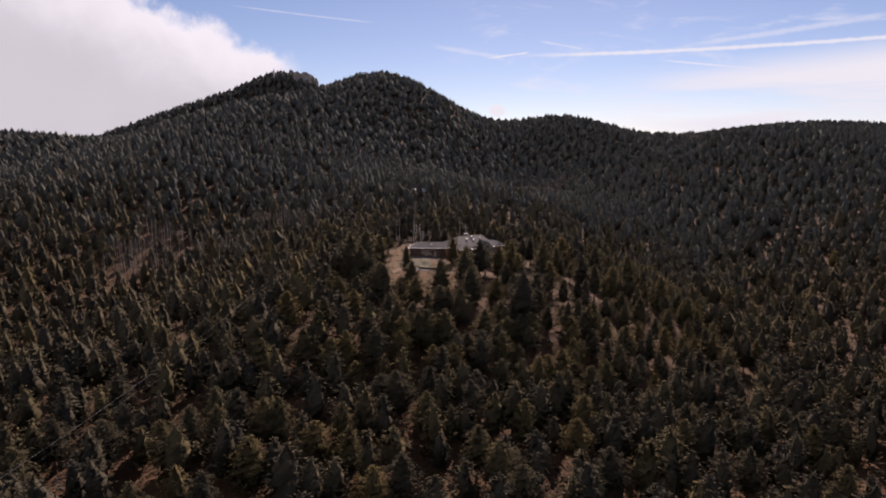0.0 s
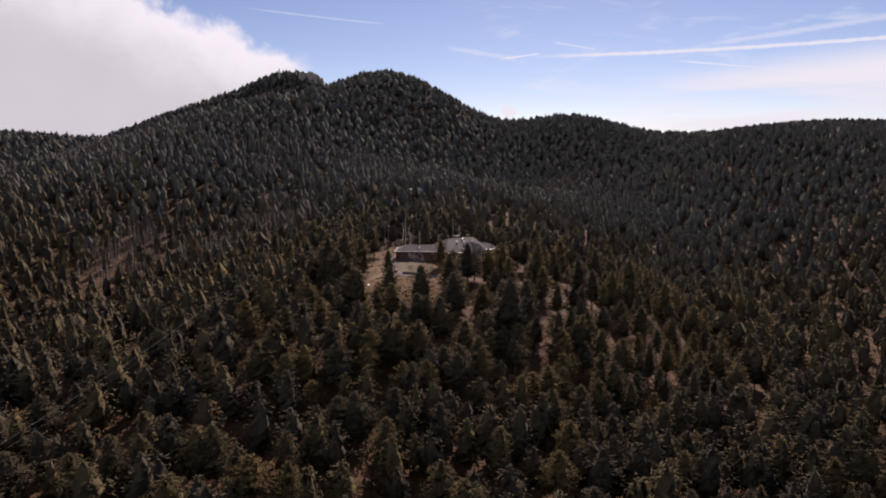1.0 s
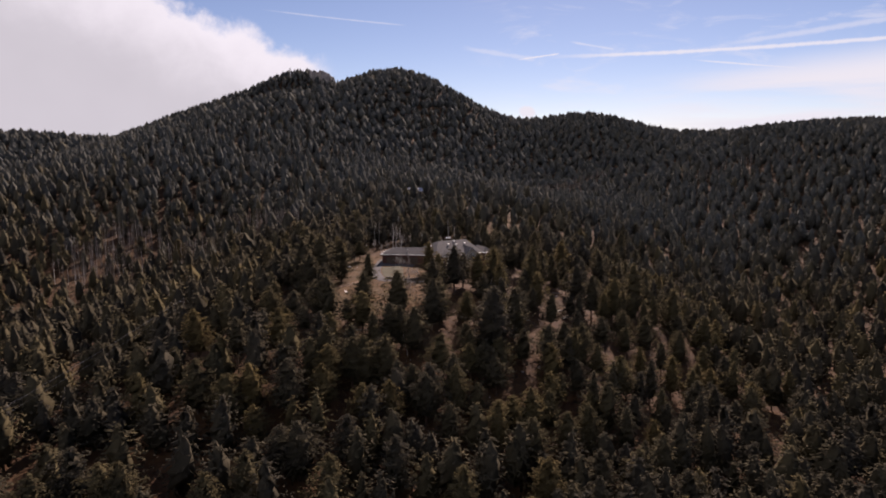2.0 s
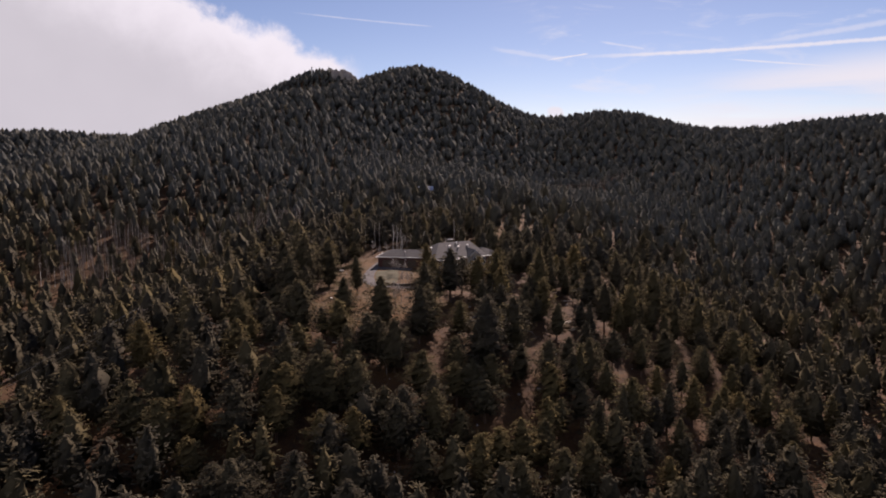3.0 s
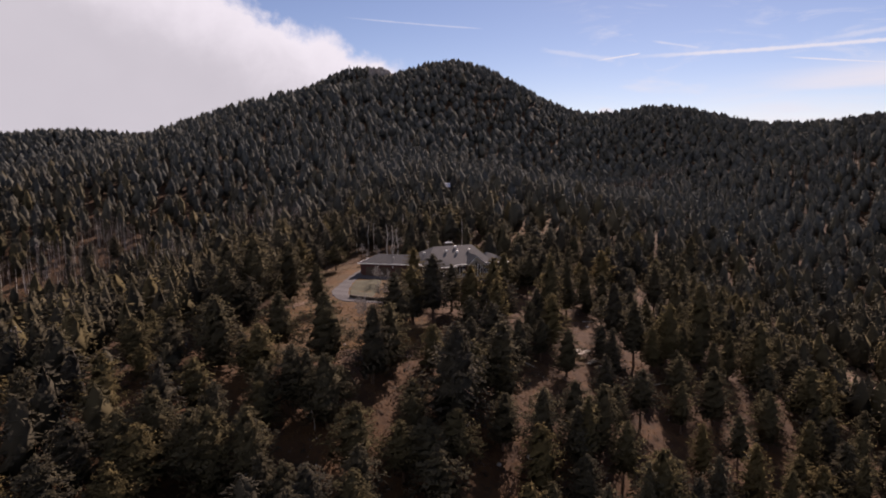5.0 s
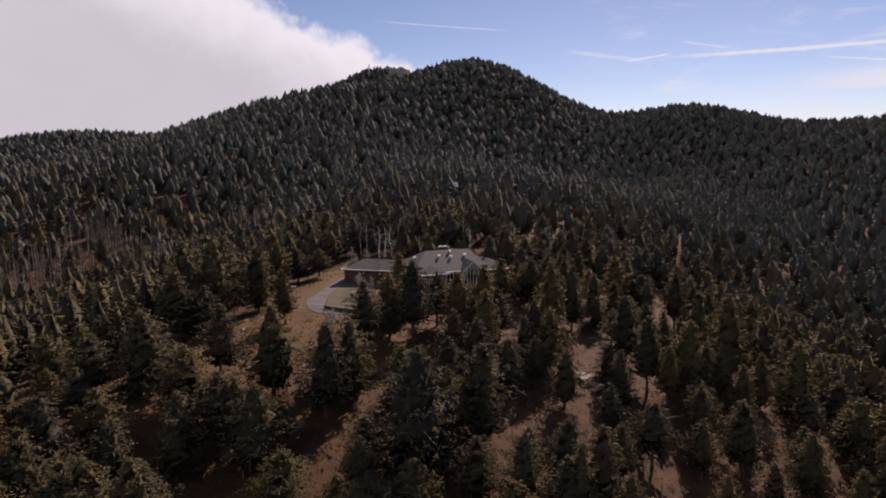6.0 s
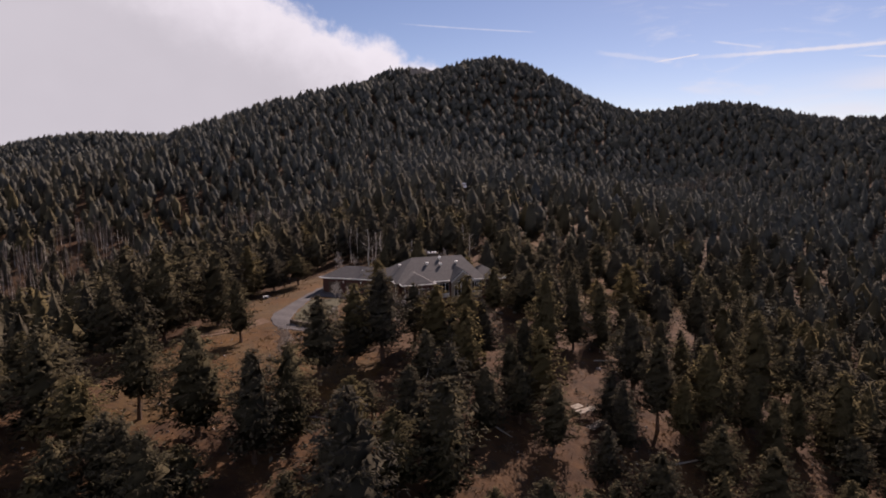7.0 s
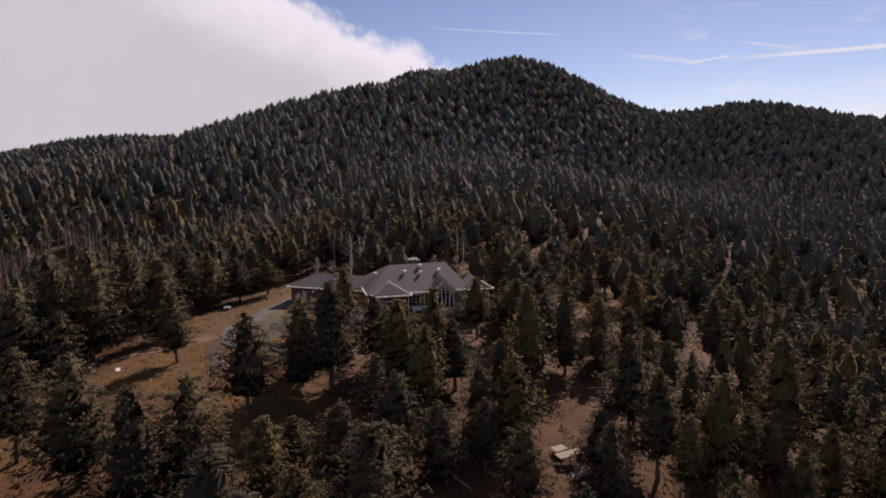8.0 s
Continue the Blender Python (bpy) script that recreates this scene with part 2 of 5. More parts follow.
def mesh_from(name, verts, faces, mats, smooth=False):
    """A mesh from arrays of corners and equal-sided faces."""
    verts, faces = np.asarray(verts, np.float32), np.asarray(faces, np.int32)
    me = bpy.data.meshes.new(name)
    k = faces.shape[1]
    me.vertices.add(len(verts)), me.loops.add(faces.size), me.polygons.add(len(faces))
    me.vertices.foreach_set("co", verts.ravel())
    me.loops.foreach_set("vertex_index", faces.ravel())
    me.polygons.foreach_set("loop_start", np.arange(len(faces), dtype=np.int32) * k)
    if smooth:
        me.polygons.foreach_set("use_smooth", np.ones(len(faces), bool))
    me.update(calc_edges=True)
    for mt in mats:
        me.materials.append(mt)
    return me


def lines(stops):
    """Grid lines with a spacing that changes from stretch to stretch: (from, to, step)."""
    out = []
    for a, b, s in stops:
        out += list(np.arange(a, b, s))
    return np.array(out + [stops[-1][1]])


gx = lines([(-4600, -1200, 200), (-1200, -400, 32), (-400, -80, 10), (-80, 130, 2.5), (130, 400, 10), (400, 1200, 32), (1200, 4600, 200)])
gy = lines([(-4600, -400, 200), (-400, 40, 20), (40, 160, 4), (160, 300, 2.5), (300, 500, 6), (500, 1500, 22), (1500, 4600, 200)])
GX, GY = np.meshgrid(gx, gy)
nx, ny = len(gx), len(gy)
idx = np.arange(nx * ny).reshape(ny, nx)
quads = np.stack([idx[:-1, :-1], idx[:-1, 1:], idx[1:, 1:], idx[1:, :-1]], -1).reshape(-1, 4)
ground_mesh = mesh_from("ground", np.stack([GX, GY, height(GX, GY)], -1).reshape(-1, 3), quads, [FLOOR], True)
mask = ground_mesh.attributes.new("meadow", "FLOAT", "POINT")
mask.data.foreach_set("value", (inside(GX, GY, MEADOW) | inside(GX, GY, UPPER_GRASS)).astype(np.float32).ravel())
tagged(new("ground", ground_mesh), "rolling mountain land of reddish earth, needles and dry grass", "ground", kind="structure")


# ---- helpers for things ----
def part(name, bm, mat, parent, label=""):
    me = bpy.data.meshes.new(name)
    bm.normal_update()
    bm.to_mesh(me)
    bm.free()
    me.materials.append(mat)
    ob = new(name, me)
    ob.parent = parent
    if label:
        ob["label"] = label
    return ob


def box(bm, x0, x1, y0, y1, z0, z1):
    v = [bm.verts.new(p) for p in ((x0, y0, z0), (x1, y0, z0), (x1, y1, z0), (x0, y1, z0), (x0, y0, z1), (x1, y0, z1), (x1, y1, z1), (x0, y1, z1))]
    for f in ((3, 2, 1, 0), (4, 5, 6, 7), (0, 1, 5, 4), (1, 2, 6, 5), (2, 3, 7, 6), (3, 0, 4, 7)):
        bm.faces.new([v[i] for i in f])


def boxed(*args):
    bm = bmesh.new()
    box(bm, *args)
    return bm


def tube(bm, points, radii, sides=6):
    """A bent, tapered rod through points."""
    rings = []
    for i, p in enumerate(points):
        p = Vector(p)
        d = (Vector(points[min(i + 1, len(points) - 1)]) - Vector(points[max(i - 1, 0)])).normalized()
        a = d.orthogonal().normalized()
        b = d.cross(a)
        r = radii[i]
        rings.append([bm.verts.new(p + (a * math.cos(k * math.tau / sides) + b * math.sin(k * math.tau / sides)) * r) for k in range(sides)])
    for r0, r1 in zip(rings, rings[1:]):
        for k in range(sides):
            bm.faces.new((r0[k], r0[(k + 1) % sides], r1[(k + 1) % sides], r1[k]))
    bm.faces.new(rings[0][::-1])
    bm.faces.new(rings[-1])


def strip(points, widths, rise):
    """A band laid on the ground along a bent line, with edges that dip into it."""
    bm = bmesh.new()
    fine_points, fine_widths = [], []
    for i in range(len(points) - 1):
        p0, p1, p2, p3 = (np.array(points[max(0, min(len(points) - 1, i + k))], float) for k in (-1, 0, 1, 2))
        for s in np.linspace(0, 1, 9)[:-1]:
            fine_points.append(0.5 * (2 * p1 + (p2 - p0) * s + (2 * p0 - 5 * p1 + 4 * p2 - p3) * s ** 2 + (3 * p1 - p0 - 3 * p2 + p3) * s ** 3))
            fine_widths.append(widths[i] * (1 - s) + widths[i + 1] * s)
    fine_points.append(np.array(points[-1], float)), fine_widths.append(widths[-1])
    rows = []
    for i, p in enumerate(fine_points):
        d = fine_points[min(i + 1, len(fine_points) - 1)] - fine_points[max(i - 1, 0)]
        n = np.array((-d[1], d[0])) / (np.hypot(*d) + 1e-9)
        row = []
        for s in (-1.08, -0.94, -0.5, 0, 0.5, 0.94, 1.08):
            q = p + n * (s * fine_widths[i] / 2 * (1 + 0.06 * math.sin(i * 1.7 + s)))
            row.append(bm.verts.new((q[0], q[1], at(*q) + (rise if abs(s) < 1 else -0.25))))
        rows.append(row)
    for a, b in zip(rows, rows[1:]):
        for k in range(6):
            bm.faces.new((a[k + 1], a[k], b[k], b[k + 1]))
    return bm


# ---- the house ----
def sheet(bm, pts):
    bm.faces.new([bm.verts.new(p) for p in pts])


def hip_roof(u0, u1, v0, v1, ze, zr, r0, r1, along_u=True):
    """A hipped roof solid: eaves u0..u1, v0..v1 at ze; the ridge from r0 to r1 at zr."""
    bm = bmesh.new()
    if along_u:
        vm = (v0 + v1) / 2
        a, b = (r0, vm, zr), (r1, vm, zr)
        faces = [((u0, v0), (u1, v0), b, a), ((u1, v1), (u0, v1), a, b), ((u0, v1), (u0, v0), a), ((u1, v0), (u1, v1), b)]
    else:
        um = (u0 + u1) / 2
        a, b = (um, r0, zr), (um, r1, zr)
        faces = [((u0, v0), (u1, v0), a), ((u1, v1), (u0, v1), b), ((u1, v0), (u1, v1), b, a), ((u0, v1), (u0, v0), a, b)]
    for f in faces:
        sheet(bm, [(*p, ze) if len(p) == 2 else p for p in f])
    sheet(bm, [(u0, v1, ze - 0.06), (u1, v1, ze - 0.06), (u1, v0, ze - 0.06), (u0, v0, ze - 0.06)])
    for p, q in (((u0, v0), (u1, v0)), ((u1, v0), (u1, v1)), ((u1, v1), (u0, v1)), ((u0, v1), (u0, v0))):
        sheet(bm, [(*p, ze - 0.06), (*q, ze - 0.06), (*q, ze), (*p, ze)])
    bmesh.ops.remove_doubles(bm, verts=bm.verts, dist=0.001)
    return bm


def window(parent, u0, u1, z0, z1, v, panes=2, across=False, frame_mat=None):
    """A framed window in a wall that looks along -v (or along u where across is set): a frame with real depth and set-back panes."""
    fm = frame_mat or WHITE
    bm = bmesh.new()
    t, d = 0.09, 0.12

    def b(a0, a1, c0, c1, e0, e1):
        (box(bm, c0, c1, a0, a1, e0, e1) if across else box(bm, a0, a1, c0, c1, e0, e1))
    o0, o1 = (v - d * 0.5, v + d * 0.5)
    b(u0, u1, o0, o1, z0, z0 + t), b(u0, u1, o0, o1, z1 - t, z1)
    w = (u1 - u0) / panes
    for i in range(panes + 1):
        x = u0 + i * w
        b(max(u0, x - t / 2), min(u1, x + t / 2), o0 + 0.003, o1 - 0.003, z0 + t, z1 - t)
    win = part("window", bm, fm, parent)
    for i in range(panes):
        a0, a1 = u0 + i * w + t / 2, u0 + (i + 1) * w - t / 2
        g0, g1 = v - 0.012, v + 0.012
        bm = bmesh.new()
        b(a0, a1, g0, g1, z0 + t, z1 - t)
        part("pane", bm, GLASS, win)
    return win


EAVE, RIDGE, FOOT = 19.5, 23.45, 11.8
house = new("house")
house.matrix_world = Matrix.Translation((7.8, 253.2, 0)) @ Matrix.Rotation(radians(30), 4, "Z")
tagged(house, "sprawling dark red brick house with grey hipped roofs and white trim", "house")

# walls stand back under the eaves; the storey below opens to the falling ground
part("wall", boxed(-0.4, 17.7, 2.9, 18.2, FOOT, EAVE - 0.1), BRICK, house, "dark red brick wall")
part("wall", boxed(0.6, 6.1, 0.6, 3.4, FOOT, EAVE - 0.1), BRICK, house, "dark red brick wall of the front wing")
part("wall", boxed(17.6, 22.0, 2.3, 12.0, FOOT - 1, EAVE - 0.1), BRICK, house, "dark red brick wall of the side wing")
roof = part("roof", hip_roof(-1.0, 18.4, 2.2, 19.0, EAVE, RIDGE, 4.3, 15.6), ROOFING, house, "grey asphalt shingle hipped roof")
part("roof", hip_roof(-0.25, 6.75, 0.0, 11.0, EAVE, 21.35, 3.3, 9.0, along_u=False), ROOFING, house, "grey shingle hip over the front wing")
part("roof", hip_roof(17.6, 22.7, 1.7, 12.6, EAVE, 21.1, 4.0, 10.4, along_u=False), ROOFING, house, "grey shingle hip over the side wing")


def gutter(u0, v0, u1, v1, z):
    bm = bmesh.new()
    d = Vector((u1 - u0, v1 - v0, 0)).normalized()
    n = Vector((d.y, -d.x, 0))
    a, b = Vector((u0, v0, z)), Vector((u1, v1, z))
    ring = [(0, 0.04), (0.13, 0.02), (0.13, -0.12), (0.02, -0.2), (0, -0.2)]
    r0 = [bm.verts.new(a + n * o + Vector((0, 0, h))) for o, h in ring]
    r1 = [bm.verts.new(b + n * o + Vector((0, 0, h))) for o, h in ring]
    for k in range(5):
        bm.faces.new((r0[k], r1[k], r1[(k + 1) % 5], r0[(k + 1) % 5]))
    bm.faces.new(r0[::-1]), bm.faces.new(r1)
    bmesh.ops.recalc_face_normals(bm, faces=bm.faces)
    return part("gutter", bm, WHITE, house, "white painted gutter")


gutter(-1.0, 18.9, -1.0, 2.3, EAVE), gutter(-0.25, 2.1, -0.25, 0.05, EAVE), gutter(-0.3, 0.0, 6.75, 0.0, EAVE)
gutter(6.8, 0.05, 6.8, 2.1, EAVE), gutter(6.9, 2.2, 10.6, 2.2, EAVE), gutter(15.4, 2.2, 17.55, 2.2, EAVE), gutter(17.6, 1.7, 22.7, 1.7, EAVE), gutter(22.7, 1.8, 22.7, 12.5, EAVE)
for u, v in ((0.45, 0.45), (6.2, 0.45), (17.45, 2.75), (21.9, 2.15)):
    bm = bmesh.new()
    tube(bm, [(u, v - 0.2, EAVE - 0.2), (u, v, EAVE - 0.55), (u, v, FOOT + 0.6)], [0.05, 0.05, 0.05], 6)
    part("downpipe", bm, WHITE, house, "white downpipe")
# the gabled bay in the middle of the front
bm = bmesh.new()
box(bm, 10.9, 15.1, 1.5, 3.2, 15.2, EAVE + 0.2)
for v in (1.5,):
    sheet(bm, [(10.9, v, EAVE + 0.2), (15.1, v, EAVE + 0.2), (13.0, v, 21.5)])
part("bay", bm, CREAM, house, "cream clad gabled window bay")
bm = bmesh.new()
for s in (-1, 1):
    for z in (0.0, 0.14):
        sheet(bm, [(13.0, 1.1, 21.75 + z), (13.0, 8.2, 21.75 + z), (13.0 + s * 2.6, 4.2, EAVE - 0.15 + z), (13.0 + s * 2.6, 1.1, EAVE - 0.15 + z)])
    sheet(bm, [(13.0, 1.1, 21.75), (13.0, 1.1, 21.89), (13.0 + s * 2.6, 1.1, EAVE - 0.01), (13.0 + s * 2.6, 1.1, EAVE - 0.15)])
part("roof", bm, ROOFING, house, "grey shingle gable over the bay")
bm = bmesh.new()
for s in (-1, 1):
    v0, v1 = Vector((13.0, 1.04, 21.72)), Vector((13.0 + s * 2.6, 1.04, EAVE - 0.18))
    for a, b in ((v0, v1),):
        q = [bm.verts.new(p) for p in (a, b, b + Vector((0, 0, -0.2)), a + Vector((0, 0, -0.2)))]
        r = [bm.verts.new(p.co + Vector((0, 0.05, 0))) for p in q]
        bm.faces.new(q), bm.faces.new(r[::-1])
        for k in range(4):
            bm.faces.new((q[k], r[k], r[(k + 1) % 4], q[(k + 1) % 4]))
bmesh.ops.recalc_face_normals(bm, faces=bm.faces)
part("bargeboard", bm, WHITE, house, "white bargeboard")
for i, (top) in enumerate((18.9, 19.7, 20.2, 19.7, 18.9)):
    u = 11.15 + i * 0.75
    w = window(house, u, u + 0.66, 16.3, top - 0.3, 1.44, panes=1)
    bm = bmesh.new()
    pts = [(u + 0.33 + 0.33 * math.cos(a), top - 0.3 + 0.3 * math.sin(a)) for a in np.linspace(0, math.pi, 9)]
    for v in (1.40, 1.48):
        sheet(bm, [(x, v, z) for x, z in (pts if v < 1.45 else pts[::-1])])
    for p, q in zip(pts, pts[1:]):
        sheet(bm, [(p[0], 1.40, p[1]), (p[0], 1.48, p[1]), (q[0], 1.48, q[1]), (q[0], 1.40, q[1])])
    part("arch_pane", bm, GLASS, w, "rounded top light")
# window bands on both sides of the bay, each on a white panel
window(house, 7.3, 10.4, 16.7, 19.0, 2.84, panes=4)
part("panel", boxed(7.3, 10.4, 2.78, 2.9, 15.9, 16.69), WHITE, house, "white panel under the windows")
window(house, 15.3, 17.4, 16.9, 19.2, 2.3, panes=4)
part("panel", boxed(15.2, 17.5, 2.2, 2.89, 15.5, 16.88), CREAM, house, "cream panel under the windows")
part("panel", boxed(15.2, 17.5, 2.36, 2.89, 16.89, 19.38), CREAM, house, "cream window box")
window(house, 1.0, 1.55, 16.6, 18.6, 0.56, panes=1)
window(house, 2.2, 4.6, 16.9, 18.5, 0.56, panes=2)
window(house, 5.0, 5.5, 16.6, 18.6, 0.56, panes=1)
window(house, 2.0, 4.4, 13.2, 14.8, 0.56, panes=2)
window(house, 4.2, 6.0, 16.8, 18.5, -0.44, panes=2, across=True)
window(house, 18.2, 18.8, 16.6, 18.8, 2.26, panes=1, frame_mat=CREAM)
window(house, 19.2, 21.3, 16.7, 18.6, 2.26, panes=2)
window(house, 18.2, 18.75, 12.9, 14.8, 2.26, panes=1, frame_mat=CREAM)
bm = bmesh.new()
for i in range(4):
    box(bm, 19.1, 21.6, 2.2, 2.28, 12.4 + i * 0.58, 12.4 + i * 0.58 + 0.55)
part("garage_door", bm, CREAM, house, "dull cream sectional garage door")
window(house, 8.0, 10.2, 13.0, 15.0, 2.84, panes=3)
part("terrace", boxed(6.6, 17.5, -0.6, 2.8, 15.05, 15.3), DARK, house, "dark timber balcony deck")
for u in (6.8, 10.2, 13.8, 17.2):
    part("post", boxed(u, u + 0.16, -0.5, -0.34, FOOT, 15.04), DARK, house)

# vents, chimney
SL = (RIDGE - EAVE) / 8.4
for u, v in ((7.0, 7.9), (9.9, 7.4), (13.6, 7.9), (10.3, 9.6), (1.7, 11.0)):
    z = EAVE + (v - 2.2) * SL if u > 3 else EAVE + (u + 1.0) * (RIDGE - EAVE) / 5.3
    bm = bmesh.new()
    tube(bm, [(u, v, z - 0.1), (u, v, z + 0.28)], [0.16, 0.16], 10)
    tube(bm, [(u, v, z + 0.28), (u, v, z + 0.36), (u, v, z + 0.5), (u, v, z + 0.58)], [0.34, 0.4, 0.36, 0.1], 10)
    part("roof_vent", bm, WHITE, house, "pale metal roof vent")
bm = bmesh.new()
box(bm, 8.4, 10.8, 12.2, 13.3, 21.5, 23.75)
box(bm, 8.3, 10.9, 12.1, 13.4, 23.75, 23.87)
chimney = part("chimney", bm, DARK, house, "wide dark chimney stack")
for u in (8.8, 9.5, 10.2):
    bm = bmesh.new()
    tube(bm, [(u, 12.75, 23.87), (u, 12.75, 24.05), (u, 12.75, 24.06), (u, 12.75, 24.2)], [0.16, 0.16, 0.34, 0.26], 10)
    part("flue_cap", bm, WHITE, chimney, "pale metal flue cap")

# the garage wing turns away from the main block
GM = Matrix.Translation((-14.3, 261.6, 0)) @ Matrix.Rotation(radians(-4), 4, "Z")


def wing_part(name, bm, mat, label=""):
    ob = part(name, bm, mat, house, label)
    ob.matrix_parent_inverse = house.matrix_world.inverted()
    ob.matrix_basis = GM
    return ob


wing_part("wall", boxed(0.5, 19.0, 0.6, 8.5, 13.6, 18.95), BRICK, "dark brick wall of the garage wing")
wing_part("roof", hip_roof(0.0, 20.0, 0.0, 9.2, 19.0, 21.0, 4.2, 17.0), ROOFING, "grey shingle hip over the garage wing")
bm = bmesh.new()
box(bm, -0.02, 19.5, -0.14, -0.003, 18.82, 19.03), box(bm, -0.15, -0.003, -0.14, 9.2, 18.82, 19.03)
wing_part("gutter", bm, WHITE, "white gutter of the garage wing")
for u in (2.0, 6.2, 10.4):
    bm = bmesh.new()
    for i in range(4):
        box(bm, u, u + 2.9, 0.5, 0.597, 15.75 + i * 0.56, 15.75 + i * 0.56 + 0.53)
    wing_part("garage_door", bm, DARK, "dark sectional garage door")
for u in (5.55, 9.8):
    bm = bmesh.new()
    box(bm, u - 0.1, u + 0.1, 0.36, 0.597, 17.9, 18.3)
    wing_part("wall_lamp", bm, WHITE, "white wall lamp")
bm = bmesh.new()
tube(bm, [(9.4, 2.2, 19.8), (9.4, 2.2, 20.35), (9.4, 2.2, 20.5)], [0.17, 0.17, 0.28], 8)
wing_part("roof_vent", bm, METAL, "shiny metal roof vent")

# ---- driveway, lawn and track ----
part("driveway", strip([(-14.2, 268), (-14.6, 260), (-14.6, 252), (-13.4, 243), (-10.2, 236.8), (-5.0, 234.9), (3.5, 235.5)], [2.4, 2.8, 3.6, 4.2, 3.4, 1.8, 1.2], 0.09), GRAVEL, None)
tagged(bpy.data.objects["driveway"], "pale grey gravel driveway curving to the garage", "driveway", kind="structure")
part("forecourt", strip([(-14.5, 259.5), (-9, 258.8), (-2, 257.8)], [3.5, 4, 4], 0.07), GRAVEL, None)
tagged(bpy.data.objects["forecourt"], "grey gravel forecourt before the garage", "driveway", kind="structure")
part("lawn", strip([(-9.5, 255), (-8.4, 248), (-7.2, 242), (-5.5, 238.8)], [7.0, 7.6, 6.5, 3.5], 0.06), LAWN, None)
tagged(bpy.data.objects["lawn"], "faded green lawn inside the driveway loop", "lawn", kind="structure")
part("track", strip([(-14.5, 238.5), (-18.5, 232.5), (-24, 227.5), (-31, 222.5), (-38, 214), (-46, 203), (-58, 186)], [3.6, 3.4, 3.2, 3.0, 3.0, 3.0, 2.8], 0.07), TRACK, None)
tagged(bpy.data.objects["track"], "trodden earth track across the dry meadow", "track", kind="structure")
part("path_right", strip([(124, 294), (121, 282), (118, 268), (112, 252), (106, 236)], [6, 6.5, 6, 5, 3], 0.07), TRACK, None)
tagged(bpy.data.objects["path_right"], "bare earth cutting among the pines", "track", kind="structure")


# low wall along the lawn
def wall_run(points, h, thick, mat, name, label):
    bm = bmesh.new()
    for (x0, y0), (x1, y1) in zip(points, points[1:]):
        d = Vector((x1 - x0, y1 - y0, 0))
        n = Vector((-d.y, d.x, 0)).normalized() * thick / 2
        vs = []
        for (x, y) in ((x0, y0), (x1, y1)):
            z = at(x, y)
            for s in (-1, 1):
                for zz in (z - 0.4, z + h):
                    vs.append(bm.verts.new((x + n.x * s, y + n.y * s, zz)))
        for f in ((0, 1, 5, 4), (6, 7, 3, 2), (1, 3, 7, 5), (0, 4, 6, 2), (0, 2, 3, 1), (4, 5, 7, 6)):
            bm.faces.new([vs[i] for i in f])
    bmesh.ops.recalc_face_normals(bm, faces=bm.faces)
    ob = part(name, bm, mat, None)
    return tagged(ob, label, "wall")


wall_run([(-9.2, 237.6), (-6.0, 236.6), (-2.0, 236.4), (1.5, 237.6)], 0.7, 0.35, DARK, "retaining_wall", "low dark timber retaining wall below the lawn")


# ---- conifers ----
def soften(me, normals):
    """Keeps the normals of a whole crown on the corners of its needles."""
    kept = me.attributes.new("soft", "FLOAT_VECTOR", "POINT")
    kept.data.foreach_set("vector", np.asarray(normals, np.float32).ravel())
    return me


